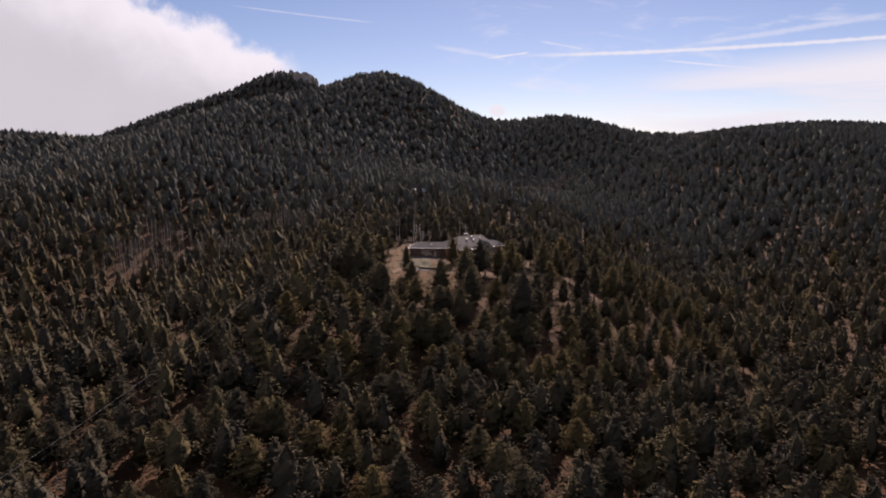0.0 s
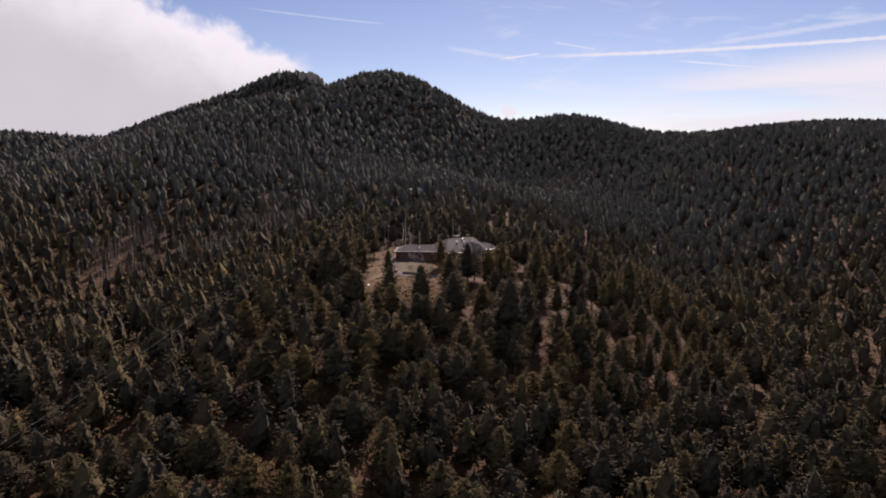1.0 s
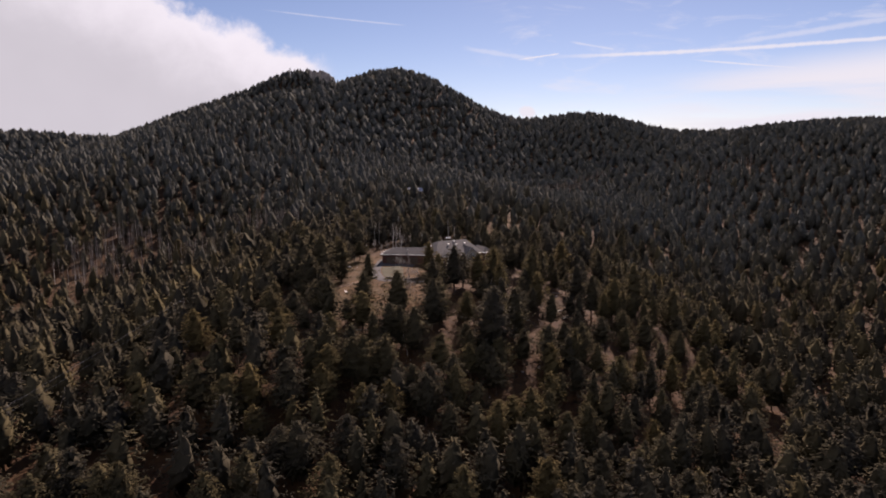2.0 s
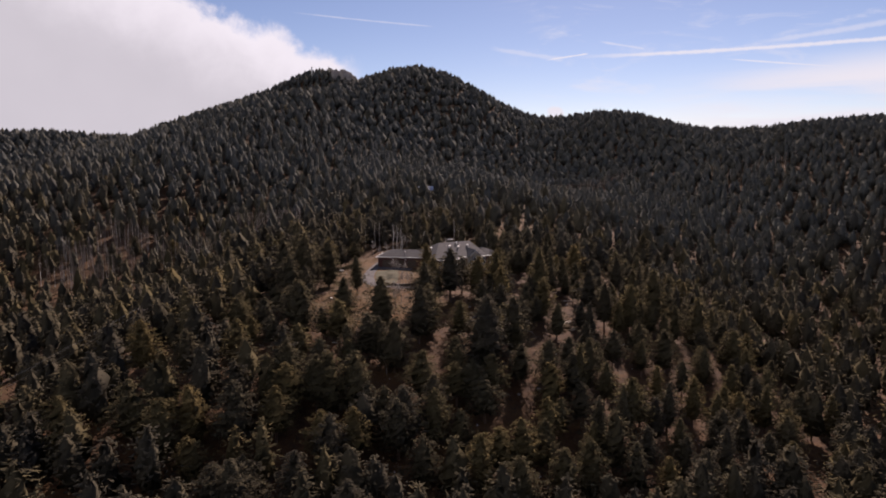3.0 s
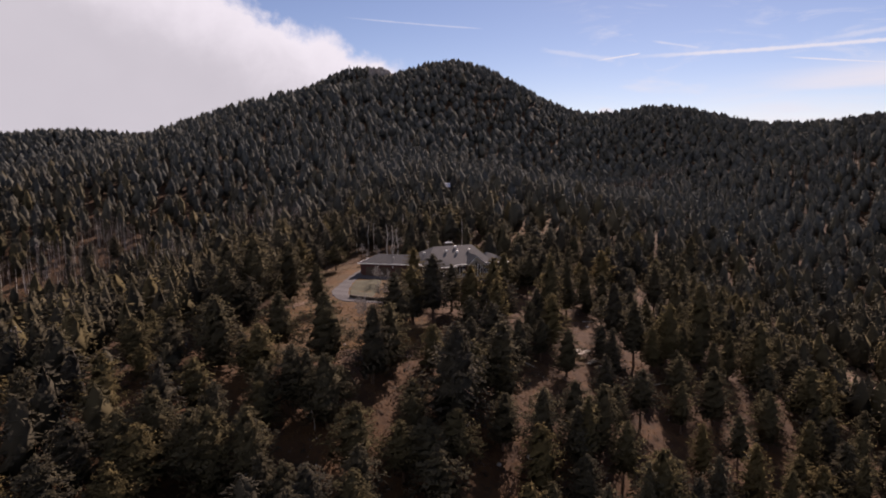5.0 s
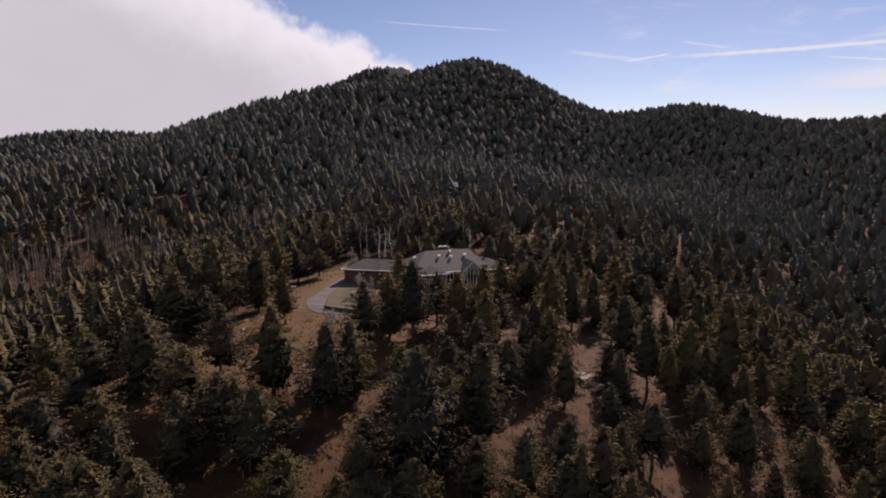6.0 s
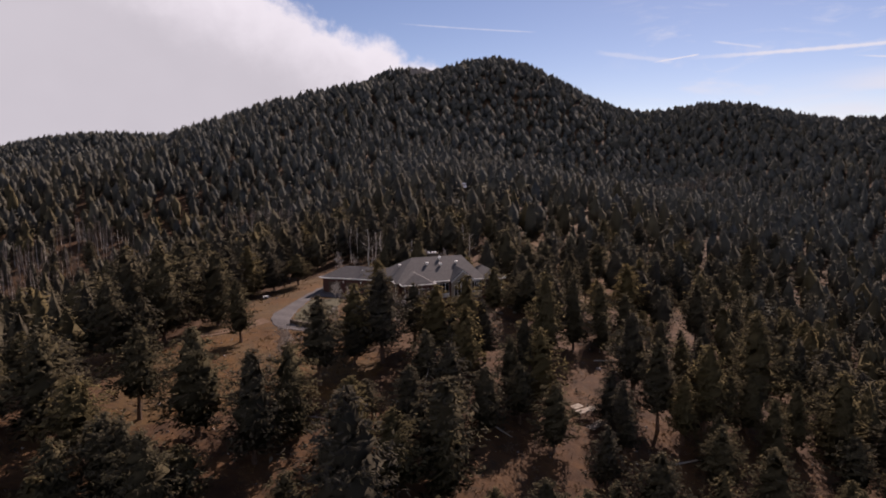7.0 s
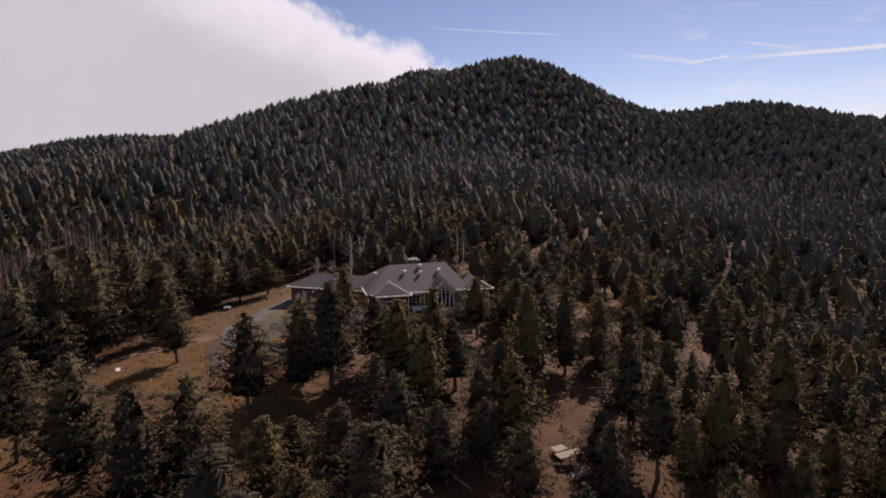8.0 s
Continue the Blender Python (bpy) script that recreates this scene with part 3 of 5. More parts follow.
def pine_shape(rng, h, base, spread, n_spray, n_blade, spray, core, even=0.66, limbs=None):
    """The crown of a pine: sprays and single blades of needles, close-set over a lumpy, tapering body. Returns corners, triangles and soft normals."""
    ph = rng.random(6) * 6.28
    blunt = rng.uniform(1.35, 2.3)
    lean = rng.normal(0, 0.012, 2)

    def reach(rel, a):
        body = np.maximum(1 - np.maximum(rel, 0) ** blunt, 0) ** 0.7 * np.minimum(1.0, (rel + 0.3) / 0.5) + 0.03
        lumps = 0.95 + 0.2 * np.sin(3 * a + ph[0] + 7 * rel) + 0.17 * np.sin(5 * a + ph[1] - 14 * rel) + 0.2 * np.sin(30 * rel + ph[2] + 2.2 * np.sin(a + ph[3])) + 0.12 * np.sin(2 * a + ph[4] + 4 * rel)
        return spread * body * lumps

    n_bough = 58
    bough_rel = np.clip(1 - ((np.arange(n_bough) + rng.random(n_bough)) / n_bough) ** 0.72, 0, 0.97)
    bough_turn = np.arange(n_bough) * 2.399 + rng.normal(0, 0.3, n_bough)
    bough_reach = rng.uniform(0.8, 1.16, n_bough)

    def lay_on_boughs(n):
        """Needles in flat fans along the boughs, thickest towards the tips."""
        k = rng.integers(n_bough, size=n)
        t = 1 - 0.72 * rng.random(n) ** 1.35
        rel, a = bough_rel[k], bough_turn[k]
        full = reach(rel, a) * bough_reach[k]
        fan = rng.normal(0, 0.17, n) * full * (0.5 + 0.9 * t) * np.sqrt(np.clip(1.25 - t, 0.05, 1))
        z = h * (base + (0.985 - base) * rel) + rng.normal(0, 0.11, n) - 0.22 * full * t + 0.2 * full * t ** 3
        out = np.stack([np.cos(a), np.sin(a), np.zeros(n)], -1)
        x = np.cos(a) * full * t - np.sin(a) * fan
        y = np.sin(a) * full * t + np.cos(a) * fan
        return rel, out, np.stack([x + lean[0] * z, y + lean[1] * z, z], -1)

    def lay(n, depth):
        if n > 200:
            m = int(n * 0.66)
            return tuple(np.concatenate(p) for p in zip(lay_on_boughs(m), lay_on_body(n - m, depth)))
        return lay_on_body(n, depth)

    def lay_on_body(n, depth):
        rel = 1 - np.sqrt(rng.random(n)) * 1.0
        rel = np.clip(np.where(rng.random(n) < 0.42, rng.random(n), rel), 0, 0.995)
        a = rng.random(n) * 6.2832
        r = reach(rel, a) * (1 - depth * rng.random(n) ** 1.6)
        z = h * (base + (0.985 - base) * rel) + rng.normal(0, 0.1, n) - 0.10 * r
        out = np.stack([np.cos(a), np.sin(a), np.zeros(n)], -1)
        return rel, out, np.stack([out[:, 0] * r + lean[0] * z, out[:, 1] * r + lean[1] * z, z], -1)

    def unit(v):
        return v / (np.linalg.norm(v, axis=1, keepdims=True) + 1e-9)

    def faces_at(n, depth, along, rough):
        rel, out, c = lay(n, depth)
        up = np.array((0, 0, 1.0))
        face = unit(out * 0.45 + up * 0.8 + rng.normal(0, rough, (n, 3)))
        d = out * along + up * (0.05 + 0.7 * rel[:, None]) + rng.normal(0, 0.5, (n, 3)) * (1, 1, 0.5)
        side = unit(np.cross(d, face))
        return c, face, unit(np.cross(face, side)), side

    c, face, d, side = faces_at(n_spray, 0.5, 0.9, 0.35)
    L = spray * rng.uniform(0.65, 1.35, (n_spray, 1))
    w = spray * 0.21 * rng.uniform(0.7, 1.3, (n_spray, 1))
    q0, q1 = c - d * L * 0.5, c + d * L * 0.5
    e0, e1 = c + side * w - face * 0.12 * spray, c - side * w - face * 0.12 * spray
    parts_v = [np.stack([q0, e0, q1, q0, q1, e1], 1).reshape(-1, 3)]
    if n_blade:
        c, face, d, side = faces_at(n_blade, 0.3, 1.2, 0.7)
        L, w = spray * rng.uniform(0.6, 1.2, (n_blade, 1)), spray * 0.11
        parts_v.append(np.stack([c - d * L * 0.2 + side * w, c - d * L * 0.2 - side * w, c + d * L * 0.8], 1).reshape(-1, 3))
    v = np.concatenate(parts_v)
    f = np.arange(len(v)).reshape(-1, 3)
    # the dense inner needles round the stem
    sides, levels, share = core
    cv, cf = [], []
    for j in range(levels + 1):
        rel = j / levels
        for k in range(sides):
            a = ph[5] + k * math.tau / sides + j * 0.6
            r = float(reach(np.array(rel), np.array(a))) * share * rng.uniform(0.8, 1.18)
            zz = h * (base + (0.96 - base) * rel) + rng.normal(0, 0.015) * h * (j > 0) - 0.1 * r
            cv.append((r * math.cos(a) + lean[0] * zz, r * math.sin(a) + lean[1] * zz, zz))
    for j in range(levels):
        for k in range(sides):
            a0, a1 = j * sides + k, j * sides + (k + 1) % sides
            cf += [(a0, a1, a1 + sides), (a0, a1 + sides, a0 + sides)]
    if limbs is not None:
        for k in range(16):
            rel, a = 0.55 * rng.random(), k * 2.4
            r = float(reach(np.array(rel), np.array(a))) * 0.9
            z = h * (base + (0.985 - base) * rel)
            limbs.append((np.array((0, 0, z - 0.2)), np.array((r * math.cos(a), r * math.sin(a), z - 0.05 * r))))
    v, f = np.concatenate([v, cv]), np.concatenate([f, np.array(cf) + len(v)])
    # light falls on the crown as on one soft body, with some of each spray's own tilt
    half = h * (1 - base) / 2
    soft = unit(np.stack([v[:, 0] / spread ** 2, v[:, 1] / spread ** 2, (v[:, 2] - h * base - 0.8 * half) / half ** 2], -1) * spread)
    tri = unit(np.cross(v[f[:, 1]] - v[f[:, 0]], v[f[:, 2]] - v[f[:, 0]]))
    own = np.zeros_like(v)
    own[f.ravel()] = np.repeat(tri, 3, axis=0)
    own *= np.sign((own * soft).sum(1, keepdims=True) + 1e-6)
    return v, f, unit(soft * even + own * (1 - even))


def trunk_bmesh(rng, h, r, limbs, limb_r):
    bm = bmesh.new()
    n = 7
    bend = rng.normal(0, 0.02, 2) * h * 0.4
    pts = [(bend[0] * math.sin(i / n * 2.6), bend[1] * math.sin(i / n * 2.1), h * (i / n) * 0.97 - (0.6 if i == 0 else 0)) for i in range(n + 1)]
    rad = [r * (1.35 if i == 0 else 1.0) * (1 - 0.93 * i / n) for i in range(n + 1)]
    tube(bm, pts, rad, 7)
    for a, b in limbs:
        tube(bm, [tuple(a - (0, 0, 0.1)), tuple(a + (b - a) * 0.55), tuple(b)], [limb_r, limb_r * 0.6, limb_r * 0.2], 3)
    return bm


def make_pine(seed, h, base, spread, dead_low, sprays, blades, size):
    rng = np.random.default_rng(seed)
    limbs = []
    v, f, soft = pine_shape(rng, h, base, spread, sprays, blades, size, (8, 10, 0.5), 0.14, limbs)
    tree = new("pine_tree")
    tagged(tree, "dark green ponderosa pine with an uneven crown on dry ground", "tree", "pines near the house")
    for k in range(dead_low):
        z = h * base * (0.35 + 0.6 * rng.random())
        a = rng.random() * 6.28
        q = np.array((math.cos(a), math.sin(a), -0.1)) * spread * (0.2 + 0.4 * rng.random())
        limbs.append((np.array((0, 0, z)), np.array((0, 0, z)) + q))
    part("trunk", trunk_bmesh(rng, h, 0.019 * h, limbs, 0.045), BARK, tree, "reddish brown furrowed trunk")
    crown = new("crown", soften(mesh_from("crown", v, f, [NEEDLES]), soft))
    crown.parent = tree
    return tree


PINE_H = 13.0
# height share of the bare stem, reach of the boughs, dead limbs
KINDS = [(0.22, 3.7, 8), (0.16, 4.0, 6), (0.28, 3.8, 10), (0.12, 3.3, 4), (0.20, 3.2, 7), (0.09, 3.6, 3), (0.25, 3.5, 8), (0.15, 4.2, 6)]
pines = [make_pine(11 + k, PINE_H, *kind, 2150, 400, 0.54) for k, kind in enumerate(KINDS)]
light_pines = [make_pine(31 + k, PINE_H, *kind, 900, 180, 0.76) for k, kind in enumerate(KINDS)]

# pines that stand singly: x, y, height
MEADOW_PINES = [
    (-10.3, 198.5, 12.6), (-0.9, 197.1, 14.0), (8.3, 194.2, 13.7), (9.5, 200.2, 11.9), (7.3, 214.1, 13.2), (17.1, 201.6, 8.8), (16.6, 208.6, 5.2), (9.3, 222.7, 6.5),
    (13.2, 224.9, 15.1), (34.8, 231.0, 9.8), (4.0, 249.0, 10.8), (8.6, 225.1, 12.5), (23.8, 227.9, 8.9), (23.2, 205.6, 10.0), (20.1, 230.5, 12.2), (25.1, 231.3, 14.7),
    (28.0, 233.0, 10.5), (27.8, 208.0, 8.2), (31.9, 212.7, 9.3), (35.8, 217.1, 8.8), (40.8, 212.7, 9.5), (37.4, 236.2, 17.0), (47.7, 224.6, 8.1), (49.9, 218.4, 10.6),
    (51.5, 233.6, 14.6), (54.9, 227.4, 14.0), (62.0, 231.7, 14.2), (65.7, 235.2, 9.9), (58.2, 225.5, 10.5),
]
SLOPE_PINES = [
    (71.9, 244.9, 18.1), (90.7, 287.7, 11.9), (66.3, 276.0, 14.1), (75.4, 285.7, 10.3), (46.2, 258.2, 11.2), (51.9, 275.6, 13.8), (41.6, 248.9, 14.5), (38.1, 248.6, 12.3),
    (33.6, 224.2, 9.1), (83.4, 246.6, 13.7), (71.1, 228.7, 10.3), (-13.0, 227.0, 11.1), (-23.5, 236.3, 14.4), (-33.9, 240.6, 16.1), (-27.3, 225.8, 18.2), (-32.5, 223.5, 18.0),
    (-27.7, 214.5, 14.7), (-31.0, 252.2, 12.6), (-28.7, 257.0, 12.2), (-27.0, 264.2, 9.2), (-23.1, 268.7, 7.6), (57.1, 253.0, 9.2), (55.7, 299.3, 11.7), (89.8, 346.6, 16.1),
    (92.5, 325.6, 14.4), (102.3, 353.1, 14.8), (42.8, 284.4, 10.8), (62.9, 317.6, 11.5),
]
UPPER_PINES = [
    (19.0, 288.1, 10.0), (22.7, 295.1, 11.0), (28.5, 285.5, 11.0), (32.5, 290.4, 11.0), (31.3, 328.3, 11.0), (38.9, 290.0, 10.0), (45.4, 307.8, 11.0), (46.8, 346.8, 11.0),
    (58.3, 355.4, 11.0), (70.9, 350.3, 11.0), (79.0, 342.2, 11.0), (115.3, 418.9, 11.0), (-38.9, 302.9, 11.0), (-60.2, 319.3, 11.0), (-74.2, 322.0, 12.0), (-95.4, 332.6, 12.0),
    (-50.1, 266.4, 12.0), (-118.6, 327.0, 12.0), (-139.1, 330.5, 12.0), (0.3, 298.4, 10.0), (-10.9, 298.4, 10.0), (7.7, 311.0, 10.0), (-141.4, 316.4, 12.0),
]
LOWER_PINES = [
    (-8.2, 186.9, 11.3), (-26.4, 191.3, 9.0), (-31.1, 189.0, 9.5), (0.5, 164.5, 12.8), (-4.1, 163.8, 12.0), (-12.3, 164.9, 12.0), (2.0, 182.4, 10.9), (11.1, 173.5, 10.0),
    (17.3, 184.7, 7.5), (18.3, 173.1, 9.0), (23.5, 184.4, 17.7), (30.8, 184.1, 9.0), (25.6, 193.2, 11.0), (36.6, 190.9, 8.0), (41.4, 192.2, 10.0), (67.3, 212.8, 11.5),
    (76.1, 210.4, 11.0), (62.3, 222.8, 8.0), (81.4, 235.6, 15.3), (81.4, 206.6, 10.0), (75.8, 236.3, 11.0), (68.8, 235.4, 10.0), (109.8, 288.2, 11.0), (5.0, 185.7, 7.1),
]
MIDDLE_PINES = [
    (-0.8, 182.5, 10.9), (6.5, 161.6, 9.0), (18.3, 180.2, 8.0), (31.0, 190.3, 5.1), (36.4, 182.8, 12.3), (45.4, 190.3, 12.0), (77.4, 217.4, 8.0), (95.4, 218.7, 9.0),
    (87.7, 190.4, 10.0), (71.9, 187.5, 10.0), (55.3, 183.0, 9.0), (57.3, 179.9, 9.0), (61.9, 215.8, 10.0), (42.6, 176.4, 9.0), (-26.2, 183.2, 7.0), (-21.6, 198.3, 10.3),
    (-19.5, 159.1, 10.0), (-31.5, 165.4, 11.0), (-41.3, 168.4, 12.0), (-24.5, 171.0, 11.0), (-16.2, 150.9, 12.0), (-23.0, 150.0, 11.0), (3.6, 162.1, 9.0), (-10.7, 159.3, 11.0),
    (-6.5, 163.5, 11.0), (5.1, 180.5, 11.9), (-10.8, 153.9, 10.0), (-2.5, 151.9, 9.0), (3.1, 152.9, 10.0), (14.6, 164.7, 11.0), (24.8, 177.6, 9.0), (21.1, 173.3, 10.0),
]
FRONT_PINES = [
    (-42.2, 145.2, 11.0), (-33.6, 149.4, 11.0), (-26.4, 145.6, 11.0), (-14.5, 160.8, 11.0), (-8.1, 166.7, 9.0), (-0.9, 167.8, 10.0), (10.3, 160.2, 11.0), (15.2, 160.4, 11.0),
    (-10.2, 138.5, 9.0), (-13.6, 136.3, 9.0), (-20.1, 142.2, 8.0), (53.1, 166.9, 10.0), (60.3, 172.7, 10.0), (91.9, 226.2, 12.0), (75.2, 180.7, 10.0), (87.1, 187.6, 10.0),
    (101.5, 199.8, 10.0), (96.7, 185.2, 10.0), (78.4, 176.1, 9.0), (41.8, 156.9, 11.0), (23.9, 151.0, 11.0), (34.7, 161.8, 9.0), (-3.1, 139.8, 10.0), (14.5, 150.8, 9.0),
]
START_PINES = [
    (-43.6, 116.4, 11.0), (-33.9, 105.7, 11.0), (-34.9, 120.1, 11.0), (-23.8, 111.6, 11.0), (-17.5, 111.5, 11.0), (-11.1, 99.5, 11.0), (-7.2, 103.6, 11.0), (-3.4, 127.3, 11.0),
    (-10.4, 135.3, 11.0), (5.7, 134.6, 11.0), (6.6, 116.2, 11.0), (10.5, 110.9, 11.0), (17.5, 129.3, 11.0), (13.8, 104.0, 11.0), (27.2, 123.8, 11.0), (39.3, 132.3, 11.0),
    (50.2, 146.8, 11.0), (31.6, 113.9, 11.0), (51.8, 130.7, 11.0), (55.4, 119.3, 11.0), (61.5, 120.4, 11.0), (81.6, 133.6, 11.0),
]
START_PINES_ASIDE = [
    (77.5, 115.1, 11.0), (-38.7, 94.8, 11.0), (-50.9, 110.9, 11.0), (-70.2, 131.9, 11.0), (-62.4, 111.2, 11.0), (-47.7, 91.2, 11.0), (-72.1, 111.8, 11.0), (-72.7, 101.6, 11.0),
    (-16.1, 125.6, 11.0), (-0.3, 148.1, 11.0), (30.0, 147.5, 11.0), (31.2, 136.0, 11.0), (41.5, 141.2, 11.0), (49.1, 143.7, 11.0), (61.6, 161.9, 11.0), (55.8, 139.5, 11.0),
    (9.6, 155.6, 11.0), (-32.2, 120.3, 11.0), (-48.7, 116.2, 11.0), (-41.7, 122.9, 11.0), (-19.6, 120.2, 11.0),
]
planned = MEADOW_PINES + SLOPE_PINES + UPPER_PINES + LOWER_PINES + MIDDLE_PINES + FRONT_PINES + START_PINES + START_PINES_ASIDE

# open patches where no further tree stands, several cleared to fit the camera's view: x, y, half-widths
GLADES = [
    (43, 236, 5, 6), (46, 245, 4.5, 5), (38, 216, 5, 5), (44, 224, 5, 6), (44, 214, 4, 7), (46, 263, 5, 6), (73, 278, 4, 6), (57, 291, 5, 5), (76, 312, 4, 4.5), (61, 261, 3.5, 4), (57, 226, 4.5, 4.5), (78, 238, 4.5, 4.5), (110, 372, 4, 4),
    (27, 220, 4.5, 4.5), (14, 217, 6, 5), (8, 215, 6, 8), (-12, 235, 12, 10), (-13, 212, 12, 11), (-4, 198, 8, 5), (-29, 213, 6, 6), (18, 227, 5, 4), (73, 213, 4, 5), (50, 203, 4, 4), (-27, 198, 6, 8),
    (-17, 187, 5, 5), (-38, 192, 5, 5), (-21, 178, 4, 4), (1, 177, 5, 5), (12, 182, 5, 5), (10, 203, 5, 6), (64, 215, 4, 3), (-35, 170, 5, 5), (-48, 166, 5, 4), (28, 179, 5, 5), (40, 204, 4, 4), (117, 268, 7, 24), (110, 247, 5, 12),
    (-5, 163, 5, 5), (9, 190, 5, 6), (-43, 175, 4, 4), (8, 262, 22, 12), (-16, 284, 9, 10), (0, 287, 10, 8), (9, 300, 6, 8), (-14, 262, 12, 10), (20, 258, 8, 8), (-17, 421, 9, 13), (-33, 425, 7, 11), (66, 391, 4.5, 4), (12, 296, 4, 8), (30, 332, 7, 8), (55, 345, 6, 7), (36, 299, 3.5, 4),
    (16, 245, 13, 8), (44, 318, 7, 3), (62, 284, 4, 4),
    # lanes stretched towards the camera so the ground at their far end shows
    (37, 211, 3.4, 7.5), (46, 223, 3, 7.5), (57, 218, 3.4, 7.5), (78, 231, 3.6, 7.5), (70, 206, 3.4, 7.5), (27, 175, 3.4, 7.5), (33, 172, 3.4, 7.5), (52, 186, 3, 7.5), (118, 270, 6, 7.5), (65, 305, 3.5, 7.5), (77, 283, 3.2, 7.5),
]


def glade(x, y):
    out = inside(x, y, MEADOW)
    for cx, cy, a, b in GLADES:
        out |= ((x - cx) / a) ** 2 + ((y - cy) / b) ** 2 < 0.8
    return out


rng = np.random.default_rng(5)


def spread_points(x0, x1, y0, y1, step, loose=0.48):
    xs, ys = np.meshgrid(np.arange(x0, x1, step), np.arange(y0, y1, step))
    xs = xs + (np.arange(xs.shape[0])[:, None] % 2) * step / 2
    xs, ys = xs.ravel(), ys.ravel()
    return xs + rng.uniform(-loose, loose, xs.size) * step, ys + rng.uniform(-loose, loose, ys.size) * step


def apart_from(x, y, others, gap):
    keep = np.ones(len(x), bool)
    for ox, oy in others:
        keep &= (x - ox) ** 2 + (y - oy) ** 2 > gap ** 2
    return keep


ASPEN_PATCHES = [(-140, 296, 20, 9), (-112, 328, 16, 8), (-150, 318, 18, 8), (-150, 345, 18, 9), (-98, 372, 20, 7), (-80, 362, 13, 7), (110, 690, 30, 9), (140, 712, 26, 8), (240, 610, 30, 5)]


def in_aspens(x, y):
    out = np.zeros(np.shape(x), bool)
    for cx, cy, a, b in ASPEN_PATCHES:
        out |= ((x - cx) / a) ** 2 + ((y - cy) / b) ** 2 < 1
    return out


def patchy(x, y, size):
    return np.sin(x / size + 1.7 * np.sin(y / size * 0.7)) * np.sin(y / size * 1.1 + 1.3 * np.sin(x / size * 0.8 + 2))


# the open wood on the spur: single trees
xs, ys = spread_points(-60, 128, 140, 330, 6.0)
keep = ~glade(xs, ys) & (~in_aspens(xs, ys) | (rng.random(xs.size) < 0.08)) & apart_from(xs, ys, [p[:2] for p in planned], 4.2)
open_wood = ((xs - 30) / 58) ** 2 + ((ys - 238) / 78) ** 2 < 1
keep &= ~open_wood | (rng.random(xs.size) < np.where(ys > 248, 0.5, np.where((xs > 34) | (ys < 205), 0.5, 0.25)))
xs, ys = xs[keep], ys[keep]
order = np.argsort((xs - 30) ** 2 * 0.8 + (ys - 215) ** 2)
singles = list(zip(xs[order], ys[order]))
n_single = 296 - len(planned)
rest = singles[n_single:]
singles = [(x, y, 7.5 + 5.5 * rng.random()) for x, y in singles[:n_single]]

for i, (x, y, h) in enumerate(planned + singles):
    src = (pines if i < len(planned) else light_pines)[int(rng.integers(len(pines)))]
    s = h / PINE_H
    wide = s ** 0.62 * (0.86 + 0.3 * rng.random()) * (0.98 if x > 34 else 1.14)
    m = Matrix.Translation((x, y, at(x, y))) @ Euler((rng.normal(0, 0.02), rng.normal(0, 0.02), rng.random() * 6.28)).to_matrix().to_4x4() @ Matrix.Diagonal((wide, wide, s, 1))
    copy_thing(src, m)
for t in pines + light_pines:
    for o in (*t.children_recursive, t):
        bpy.data.objects.remove(o)


# ---- the forest ----
def forest(name, x, y, h, shapes, label, spread_f=1.0):
    """Many conifers joined in one mesh."""
    vs, fs, ts, haze_tints, ns = [], [], [], [], []
    n0 = 0
    pick = rng.integers(len(shapes), size=len(x))
    z = height(x, y)
    for k, (v, f, soft) in enumerate(shapes):
        sel = np.nonzero(pick == k)[0]
        if not len(sel):
            continue
        a = rng.random(len(sel)) * 6.28
        s = h[sel] / PINE_H
        w = s ** 0.6 * (0.85 + 0.3 * rng.random(len(sel))) * spread_f
        c, sn = np.cos(a) * w, np.sin(a) * w
        px = v[None, :, 0] * c[:, None] - v[None, :, 1] * sn[:, None] + x[sel][:, None]
        py = v[None, :, 0] * sn[:, None] + v[None, :, 1] * c[:, None] + y[sel][:, None]
        pz = v[None, :, 2] * s[:, None] + z[sel][:, None]
        vs.append(np.stack([px, py, pz], -1).reshape(-1, 3))
        fs.append((f[None] + (np.arange(len(sel)) * len(v))[:, None, None]).reshape(-1, 3) + n0)
        ts.append(np.repeat(rng.beta(2.2, 2.6, len(sel)), len(v)))
        # farther trees take more of the colour that stands in for haze
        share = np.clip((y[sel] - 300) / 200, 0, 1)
        haze_tints.append(np.repeat(np.clip(share + rng.normal(0, 0.25, len(sel)) * (share > 0), 0, 1), len(v)))
        c, sn = np.cos(a)[:, None], np.sin(a)[:, None]
        ns.append(np.stack([soft[None, :, 0] * c - soft[None, :, 1] * sn, soft[None, :, 0] * sn + soft[None, :, 1] * c, np.repeat(soft[None, :, 2], len(sel), 0)], -1).reshape(-1, 3))
        n0 += len(sel) * len(v)
    me = soften(mesh_from(name, np.concatenate(vs), np.concatenate(fs), [NEEDLES_FAR], True), np.concatenate(ns))
    tint = me.attributes.new("tint", "FLOAT", "POINT")
    tint.data.foreach_set("value", np.concatenate(ts).astype(np.float32))
    haze_tint = me.attributes.new("haze_tint", "FLOAT", "POINT")
    haze_tint.data.foreach_set("value", np.concatenate(haze_tints).astype(np.float32))
    return tagged(new(name, me), label, "forest", kind="stuff")


